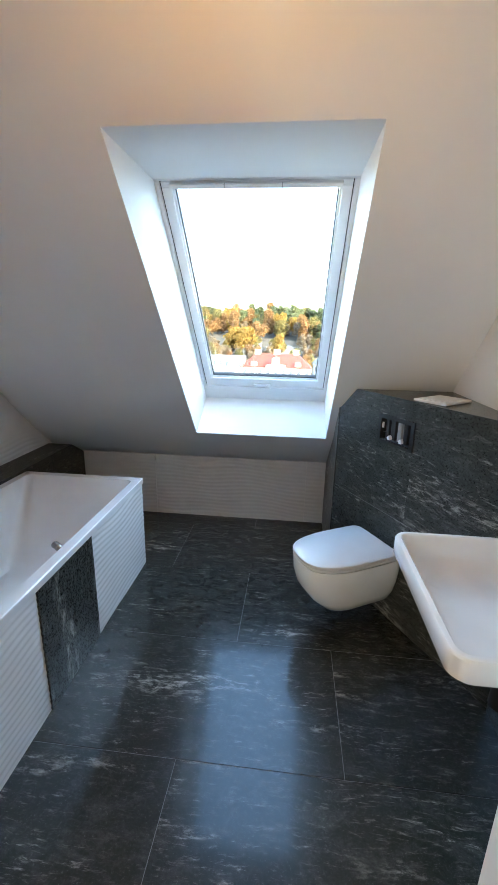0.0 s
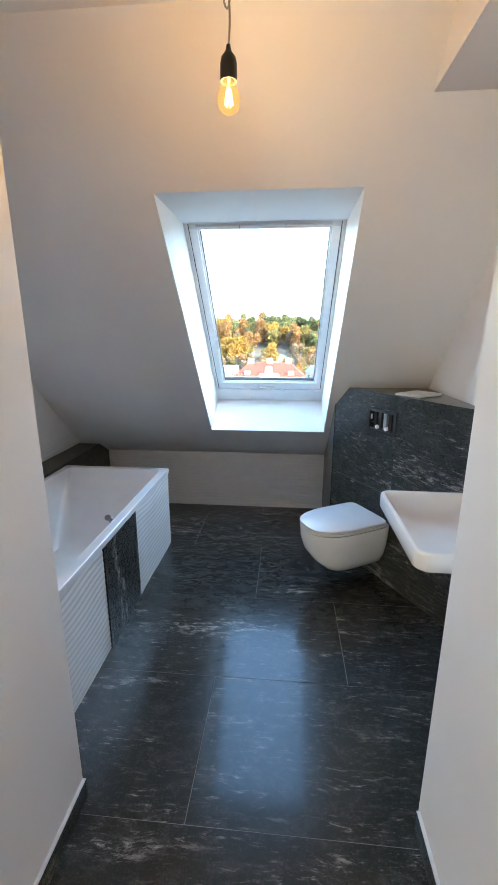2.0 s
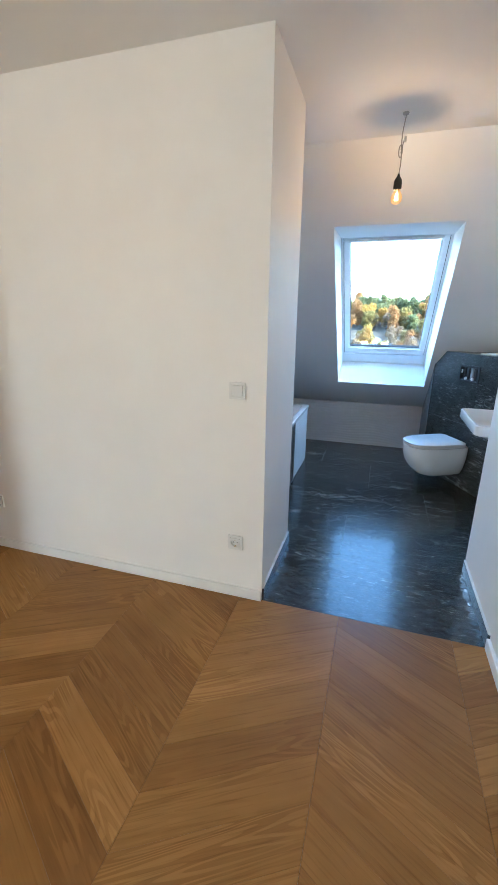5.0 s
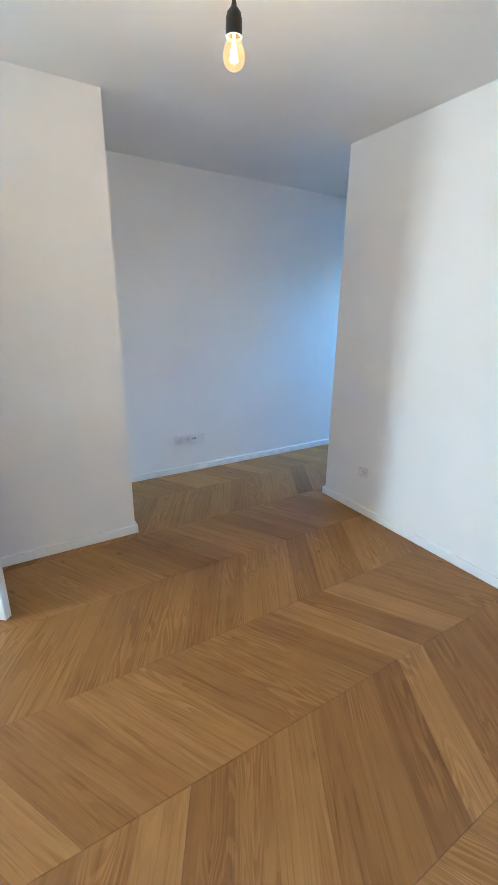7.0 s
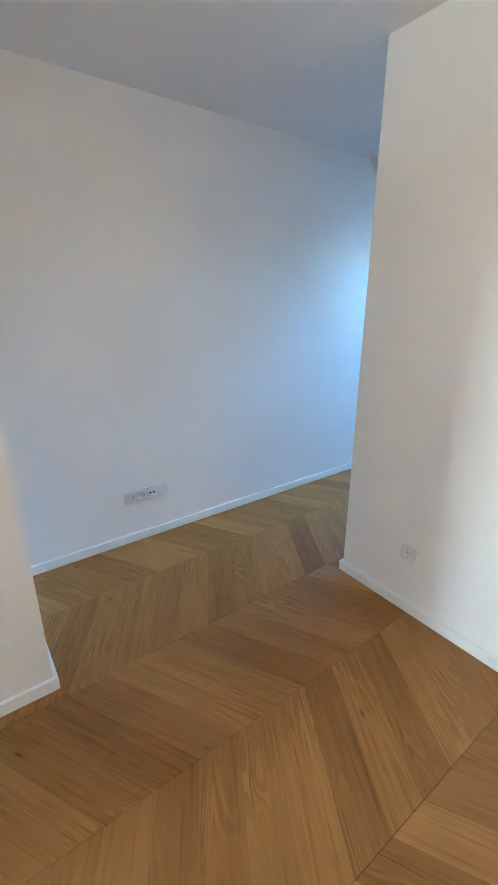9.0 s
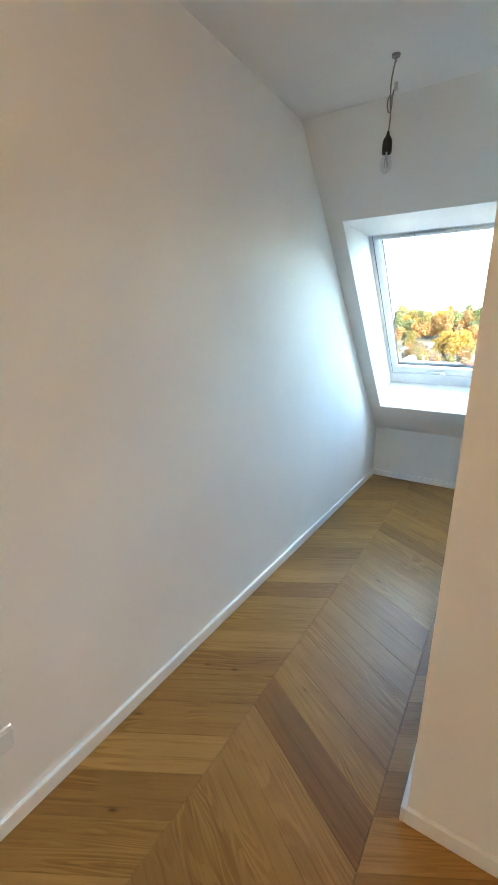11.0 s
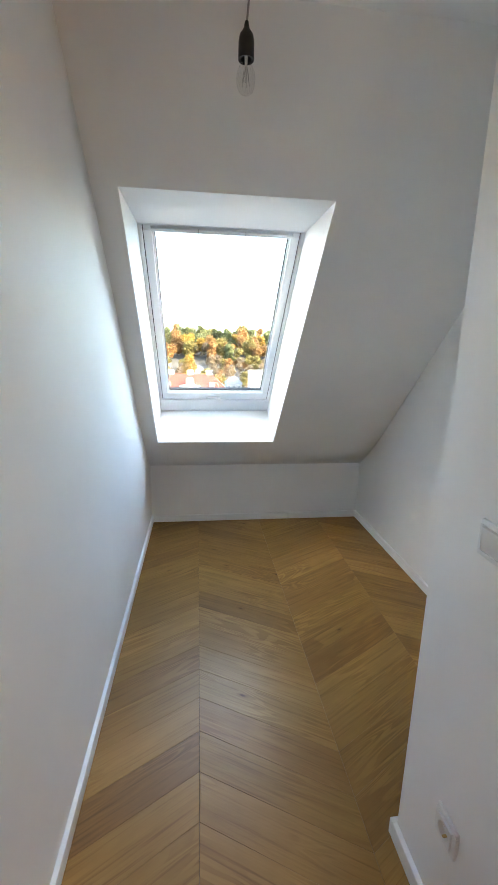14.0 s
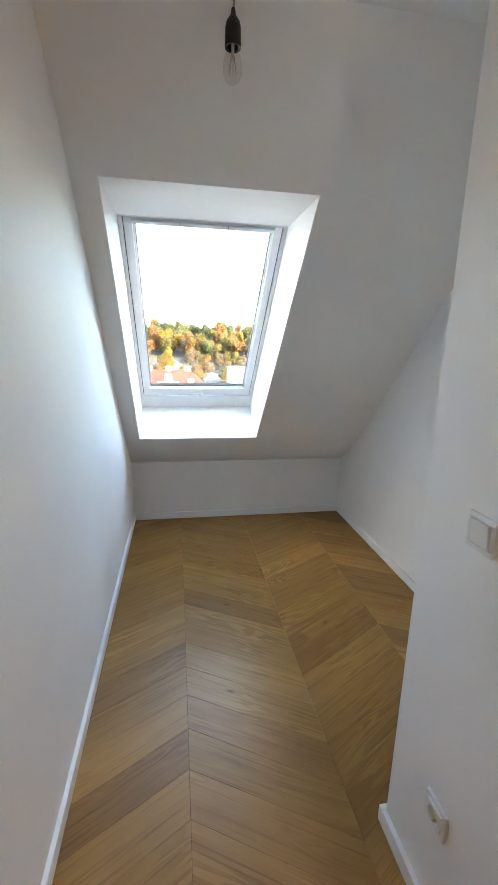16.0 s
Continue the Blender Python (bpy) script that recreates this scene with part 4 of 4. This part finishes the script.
part("spout", tube(bmesh.new(), [(0, 0, 0.085), (-0.06, 0, 0.092), (-0.115, 0, 0.085), (-0.122, 0, 0.072)], 0.011, 10), CHROME, tap, smooth=True)
part("lever", boxes((-0.085, 0.012, -0.010, 0.010, 0.119, 0.127), bevel=0.003), CHROME, tap)

vent = thing("bulkhead_vent", "slim pale vent strip under the ceiling bulkhead", "vent", pose(0.755, 1.06, 2.325))
part("vent_frame", boxes((-0.05, 0.05, -0.12, 0.12, -0.014, -0.0005), bevel=0.003), PLASTIC, vent)
for i in range(3):
    part("vent_slat", boxes((-0.036 + 0.028 * i, -0.022 + 0.028 * i, -0.105, 0.105, -0.0165, -0.0143)), GREYPL, vent)


# ---- outside ----
GRASS = paint("dry_meadow", (0.055, 0.045, 0.030), 0.95, 3.0, 0.3, 0.35)
FACADE = paint("pale_render", (0.42, 0.39, 0.34), 0.8, 20.0, 0.1, 0.06)
FACADE2 = paint("grey_render", (0.24, 0.235, 0.225), 0.8, 20.0, 0.1, 0.08)
ROOFRED = paint("red_roof_tiles", (0.105, 0.019, 0.006), 0.8, 8.0, 0.3, 0.18)
ROOFGREY = paint("grey_roof", (0.10, 0.10, 0.10), 0.7, 8.0, 0.2, 0.15)
DARKWIN = plain("dark_window_glass", (0.10, 0.11, 0.12), 0.15)
BARK = paint("bark", (0.09, 0.065, 0.045), 0.9, 30.0, 0.4, 0.2)
LEAF = {"yellow": foliage("yellow_leaves", (0.24, 0.140, 0.022), (0.34, 0.215, 0.045)), "orange": foliage("orange_leaves", (0.20, 0.105, 0.034), (0.28, 0.155, 0.055)),
        "green": foliage("green_leaves", (0.095, 0.108, 0.042), (0.16, 0.165, 0.066)), "olive": foliage("olive_leaves", (0.14, 0.112, 0.032), (0.21, 0.168, 0.050)),
        "brown": foliage("brown_leaves", (0.17, 0.122, 0.07), (0.27, 0.195, 0.115))}


def ground_z(y):
    """The land lies low in front of the house and climbs to a wooded hill."""
    s = min(1, max(0, (y - 165) / 170))
    return -24 + 27 * s * s * (3 - 2 * s)


g = bmesh.new()
rows = [-2500, -300, -20, 6, 60, 120] + [165 + 10 * i for i in range(19)] + [500, 900, 2500]
cols = [-2500, -500, -200, -80, 0, 80, 200, 500, 2500]
gv = [[g.verts.new((x, y, ground_z(y))) for x in cols] for y in rows]
for a, b in zip(gv, gv[1:]):
    for i in range(len(cols) - 1):
        g.faces.new((a[i], a[i + 1], b[i + 1], b[i]))
structure("ground", g, GRASS, "dry autumn meadow and hillside", "ground")


def tree(kind, seed, hgt, wide):
    rnd = random.Random(seed)
    t = thing("tree", {"yellow": "broad tree with bright yellow autumn leaves", "orange": "broad tree with orange autumn leaves", "green": "tall dark green tree on the hill",
                       "olive": "tree with olive and fading yellow leaves", "brown": "half-bare tree with brown leaves"}[kind], "tree", group="trees on the hill")
    tb = bmesh.new()
    tube(tb, [(0, 0, -1), (0.1, 0.1, hgt * 0.3), (0.2, 0.0, hgt * 0.7)], 0.22, 7)
    for k in range(7):
        a, e = rnd.uniform(0, 6.28), rnd.uniform(0.3, 0.8)
        tube(tb, [(0.1, 0, hgt * e * 0.7), (wide * 0.22 * math.cos(a), wide * 0.22 * math.sin(a), hgt * e * 0.9), (wide * 0.4 * math.cos(a), wide * 0.4 * math.sin(a), hgt * (e * 0.9 + 0.1))], 0.09, 5)
    part("trunk", tb, BARK, t)
    lobes = []
    for k in range(13):
        a, r = rnd.uniform(0, 6.28), rnd.uniform(0, 0.34) * wide
        lobes.append((r * math.cos(a), r * math.sin(a), hgt * rnd.uniform(0.22, 0.84), wide * rnd.uniform(0.17, 0.27), hgt * rnd.uniform(0.12, 0.19)))
    vs, fs = [], []
    for k in range(2400 if kind != "brown" else 1100):
        lx, ly, lz, lr, lh = rnd.choice(lobes)
        v = Vector((rnd.gauss(0, 1), rnd.gauss(0, 1), rnd.gauss(0, 1))).normalized() * rnd.uniform(0.55, 1.08)
        c = Vector((lx + v.x * lr, ly + v.y * lr, lz + v.z * lh))
        s = rnd.uniform(0.28, 0.62)
        u = Vector((rnd.gauss(0, 1), rnd.gauss(0, 1), rnd.gauss(0, 1))).normalized()
        w = u.orthogonal().normalized()
        q = u.cross(w)
        i = len(vs)
        vs += [c + w * s, c + q * s * 0.8, c - w * s, c - q * s * 0.8 + u * s * 0.4]
        fs.append((i, i + 1, i + 2, i + 3))
    me = bpy.data.meshes.new("crown")
    me.from_pydata([tuple(v) for v in vs], [], fs)
    me.materials.append(LEAF[kind])
    cr = new("crown", me)
    cr.parent = t
    return t


KINDS = ("yellow", "orange", "green", "olive", "brown")
masters = {k: [tree(k, 10 * i + j, h, w) for j, (h, w) in enumerate(((13, 11), (15, 10)) if k != "brown" else ((9, 8), (11, 7)))] for i, k in enumerate(KINDS)}
rnd = random.Random(5)
used = set()


def plant(kind, x, y, scale, spin):
    m = masters[kind][rnd.randrange(2)]
    pz = Matrix.Translation((x, y, ground_z(y) - 0.2)) @ pose(0, 0, 0, 0, 0, spin) @ Matrix.Diagonal((scale, scale, scale, 1))
    if m not in used:
        used.add(m)
        m.matrix_world = pz
    else:
        c = copy_thing(m, Matrix.Identity(4))
        c.matrix_world = pz


WOOD = ["orange", "olive", "orange", "yellow", "olive", "green", "orange", "brown", "orange", "green", "yellow", "olive", "green", "orange"]
for i in range(90):
    x = -105 + 2.3 * i + rnd.uniform(-1.6, 1.6)
    y = rnd.uniform(262, 300)
    k = WOOD[(i * 5 + rnd.randrange(3)) % len(WOOD)]
    plant(k, x, y, rnd.uniform(0.8, 1.12), rnd.uniform(0, 360))
for i in range(64):
    x = -110 + 3.4 * i + rnd.uniform(-2, 2)
    plant(rnd.choice(["green", "orange", "olive", "orange", "green"]), x, rnd.uniform(308, 330), rnd.uniform(0.85, 1.15), rnd.uniform(0, 360))
for i in range(230):
    x = rnd.uniform(-80, 70)
    plant(rnd.choice(["brown", "brown", "brown", "brown", "brown", "olive", "orange"]), x, rnd.uniform(186, 256), rnd.uniform(0.42, 0.75), rnd.uniform(0, 360))
for k, x, y, s in (("yellow", -27, 236, 1.25), ("yellow", -34, 240, 1.15), ("yellow", -8.5, 228, 0.95), ("orange", -22, 226, 0.8)):
    plant(k, x, y, s, 30)
for ms in masters.values():
    for m in ms:
        if m not in used:
            m.matrix_world = Matrix.Translation((rnd.uniform(-60, 60), 345, ground_z(345)))


def house(name, label, x0, x1, y0, y1, base, eave, ridge, wallm, roofm, bays, storeys, hip=0.3, chimneys=0, gable=False):
    """A block with rows of windows, a hipped or flat roof and chimneys."""
    t = thing(name, label, "house")
    part("wall", boxes((x0, x1, y0, y1, base, eave)), wallm, t)
    rf = bmesh.new()
    if ridge > eave:
        o = 0.5
        c = [rf.verts.new(p) for p in ((x0 - o, y0 - o, eave), (x1 + o, y0 - o, eave), (x1 + o, y1 + o, eave), (x0 - o, y1 + o, eave))]
        i = (x1 - x0) * hip
        r0, r1 = rf.verts.new((x0 + i, (y0 + y1) / 2, ridge)), rf.verts.new((x1 - i, (y0 + y1) / 2, ridge))
        for f in ((c[0], c[1], r1, r0), (c[1], c[2], r1), (c[2], c[3], r0, r1), (c[3], c[0], r0), (c[3], c[2], c[1], c[0])):
            rf.faces.new(f)
    else:
        box(rf, x0 - 0.3, x1 + 0.3, y0 - 0.3, y1 + 0.3, eave, eave + 0.5)
    roof_ob = part("roof", rf, roofm, t)
    part("cornice", boxes((x0 - 0.35, x1 + 0.35, y0 - 0.35, y0 - 0.002, eave - 0.5, eave - 0.01)), wallm, t)
    for k in range(chimneys):
        cx = x0 + (x1 - x0) * (0.22 + 0.56 * k / max(1, chimneys - 1))
        part("chimney", boxes((cx - 1.1, cx + 1.1, (y0 + y1) / 2 - 0.6, (y0 + y1) / 2 + 0.6, ridge - 1.5, ridge + 1.2), (cx - 1.25, cx + 1.25, (y0 + y1) / 2 - 0.75, (y0 + y1) / 2 + 0.75, ridge + 1.2, ridge + 1.45)), FACADE, roof_ob)
    if gable:
        cx = (x0 + x1) / 2
        gb = bmesh.new()
        prof = [(cx - 3.6, eave - 0.3), (cx + 3.6, eave - 0.3), (cx + 3.6, eave + 1.0), (cx + 1.4, eave + 1.2), (cx + 1.3, eave + 2.9)]
        prof += [(cx + 1.3 * math.cos(a), eave + 2.9 + 1.0 * math.sin(a)) for a in [math.pi * i / 8 for i in range(1, 8)]]
        prof += [(cx - 1.3, eave + 2.9), (cx - 1.4, eave + 1.2), (cx - 3.6, eave + 1.0)]
        prism(gb, prof, "y", y0 - 0.6, y0 + 0.4)
        part("gable", gb, FACADE, t, "curved white gable")
        for dx in (-8.2, 8.2):
            part("dormer", boxes((cx + dx - 1.0, cx + dx + 1.0, y0 + 0.4, y0 + 3.2, eave + 0.2, eave + 1.9)), FACADE, t)
    hgt = (eave - base) / storeys
    for s in range(storeys):
        for k in range(bays):
            wx = x0 + (x1 - x0) * (k + 0.5) / bays
            z = base + hgt * (s + 0.28)
            wi = part("window", boxes((wx - 0.60, wx + 0.60, y0 - 0.05, y0 - 0.002, z, z + hgt * 0.5)), FACADE2, t)
            part("pane", boxes((wx - 0.50, wx + 0.50, y0 - 0.07, y0 - 0.051, z + 0.1, z + hgt * 0.5 - 0.1)), DARKWIN, wi)
    return t


house("villa", "large white villa with red hipped roof, chimneys and curved gable", -19.5, 6.5, 156, 170, -24, -13.4, -8.6, FACADE, ROOFRED, 9, 3, 0.19, 3, True)
house("front_building", "long pale building with low red-brown roof", -46, 18, 128, 138, -24, -14.6, -13.2, FACADE, ROOFRED, 20, 3, 0.05)
house("hall", "long low white hall with flat roof", -50, -22, 182, 192, -22, -12.2, -12.2, FACADE, ROOFGREY, 10, 2)
house("shed", "low grey building beside the hall", -40, -23, 148, 156, -24, -15.2, -13.8, FACADE2, ROOFGREY, 6, 2)
house("apartment_block", "plain pale apartment block near the wood", 17.5, 28, 165, 176, -24, -8.0, -8.0, FACADE2, ROOFGREY, 4, 5)
house("garden_house", "small house with grey roof on the slope", 8.5, 15, 178, 186, -22, -13.5, -10.8, FACADE2, ROOFGREY, 3, 2)
for i in range(20):
    x, y = -75 + 7.4 * i + rnd.uniform(-3, 3), rnd.uniform(212, 252)
    z = ground_z(y)
    house("hillside_house", "small pale house between bare trees", x - 3, x + 3, y, y + 6, z - 1, z + 3.0, z + 4.6, FACADE if i % 2 else FACADE2, ROOFGREY, 3, 1)
for x, y, hgt in ((-33, 176, 15), (-24.5, 172, 13), (-17, 190, 12), (-38, 180, 14)):
    p = thing("mast", "slim grey light mast", "mast", Matrix.Translation((x, y, ground_z(y))))
    part("pole", tube(bmesh.new(), [(0, 0, 0), (0, 0, hgt)], 0.16, 8), FACADE2, p)
    part("lamp_arm", tube(bmesh.new(), [(0, 0, hgt - 0.1), (0.9, 0, hgt)], 0.08, 6), FACADE2, p)


# ---- bathroom floor slabs ----
def clip(poly, axis, limit, keep_less):
    out = []
    for i, p in enumerate(poly):
        q = poly[(i + 1) % len(poly)]
        a, b = p[axis] - limit, q[axis] - limit
        if not keep_less:
            a, b = -a, -b
        if a <= 0:
            out.append(p)
        if a * b < 0:
            k = a / (a - b)
            out.append(tuple(p[n] + k * (q[n] - p[n]) for n in range(2)))
    return out


def piece_mesh(name, poly, material, thick, cham):
    """A flat piece: top face at 0, edges eased by cham, sides going down."""
    c = Vector((sum(p[0] for p in poly) / len(poly), sum(p[1] for p in poly) / len(poly)))
    n = len(poly)
    inset = []
    for i in range(n):
        p, a, b = Vector(poly[i]), Vector(poly[i - 1]), Vector(poly[(i + 1) % n])
        e1, e2 = (p - a).normalized(), (b - p).normalized()
        n1, n2 = Vector((-e1.y, e1.x)), Vector((-e2.y, e2.x))
        k = max(0.3, 1 + n1.dot(n2))
        inset.append(p + (n1 + n2) * cham / k)
    vs = [(*p, 0.0) for p in inset] + [(*p, -cham) for p in poly] + [(*p, -thick) for p in poly]
    fs = [tuple(range(n))]
    for i in range(n):
        j = (i + 1) % n
        fs += [(i, n + i, n + j, j), (n + i, 2 * n + i, 2 * n + j, n + j)]
    me = bpy.data.meshes.new(name)
    me.from_pydata(vs, [], fs)
    me.materials.append(material)
    return me


floor_bath = tagged(new("floor_bathroom"), "black granite floor slabs with pale drifting flecks", "floor", kind="structure")
G = 0.0011
slab_rnd = random.Random(8)
OFFS = {-0.61: 0.30, -0.01: 0.58, 0.59: -0.19, 1.19: 0.41, 1.79: -0.05, 2.39: -0.555, 2.99: -0.075}
for y, x0 in OFFS.items():
    for k in range(-3, 4):
        a, b = x0 + 1.2 * k, x0 + 1.2 * (k + 1)
        poly = [(a + G, y + G), (b - G, y + G), (b - G, y + 0.6 - G), (a + G, y + 0.6 - G)]
        xlo, xhi = (XB, XR) if y < 0.5 else (XBW, XBR)
        for ax, lim, less in ((0, xlo, False), (0, xhi, True), (1, 0.001, False), (1, YK, True)):
            poly = clip(poly, ax, lim, less) if poly else poly
        if len(poly) < 3:
            continue
        cx, cy = sum(p[0] for p in poly) / len(poly), sum(p[1] for p in poly) / len(poly)
        ob = new("floor_slab", piece_mesh("floor_slab", [(p[0] - cx, p[1] - cy) for p in poly], STONE, 0.01, 0.0005))
        ob.matrix_world = pose(cx, cy, 0, slab_rnd.uniform(-0.09, 0.09), slab_rnd.uniform(-0.04, 0.04), 0)
        ob.parent = floor_bath

# ---- chevron oak boards ----
floor_oak = tagged(new("floor_oak"), "oiled oak boards laid in a chevron pattern", "floor", kind="structure")
SEAM, PITCH, STEP, RISE, GAP = -0.1345, 0.5305, 0.1645, 0.5305 * math.tan(radians(30)), 0.0005
ANG = math.atan2(RISE, PITCH)
shared = {}
far_v, far_f = [], []
for col in range(-7, 2):
    up = col % 2 != 0
    sg = 1 if up else -1
    xa = SEAM + PITCH * col
    for k in range(-36, 22):
        yb = STEP * k + (0.091 if not up else 0.091 - RISE)
        e = GAP * 0.5
        poly = [(xa + GAP, yb + e), (xa + PITCH - GAP, yb + sg * RISE + e), (xa + PITCH - GAP, yb + sg * RISE + STEP - e), (xa + GAP, yb + STEP - e)]
        cx, cy = xa + PITCH / 2, yb + sg * RISE / 2 + STEP / 2
        if cy < YBACK - 0.3 or cy > YK + 0.4:
            continue
        full = True
        lims = [(0, XL, False), (1, YBACK, False)]
        if xa + PITCH > XB - 0.02:
            lims += [(1, -0.0015, True), (0, XR, True)]
        elif cy > 0.5:
            lims += [(0, XPART + 0.01, True), (1, YK, True)]
        for ax, lim, less in lims:
            new_poly = clip(poly, ax, lim, less)
            if new_poly != poly:
                full = False
            poly = new_poly
            if len(poly) < 3:
                break
        if len(poly) < 3 or (cy > 0.9 and cx > XPART + 0.3) or (0.3 < cy and XA + 0.45 < cx and cy < YB - 0.2):
            continue
        ca, sa = math.cos(sg * ANG), math.sin(sg * ANG)
        loc = [((p[0] - cx) * ca + (p[1] - cy) * sa, -(p[0] - cx) * sa + (p[1] - cy) * ca) for p in poly]
        if cy < -3.1:
            i = len(far_v)
            far_v += [(*p, 0.0) for p in poly]
            far_f.append(tuple(range(i, i + len(poly))))
            continue
        if full and sg in shared:
            me = shared[sg]
        else:
            me = piece_mesh("oak_board", loc, OAK, 0.015, 0.0005)
            if full:
                shared[sg] = me
        ob = new("oak_board", me)
        ob.matrix_world = Matrix.Translation((cx, cy, 0)) @ pose(0, 0, 0, 0, 0, math.degrees(sg * ANG))
        ob.parent = floor_oak
far_me = bpy.data.meshes.new("oak_boards_far")
far_me.from_pydata(far_v, [], far_f)
far_me.materials.append(OAK)
far = tagged(new("oak_boards_far", far_me), "oiled oak boards at the far end of the room", kind="stuff")
far.parent = floor_oak
structure("threshold_strip", boxes((XB + 0.001, XR - 0.001, -0.0012, 0.0008, -0.012, 0.0004)), GASKET, "thin dark joint between oak boards and stone", "trim")
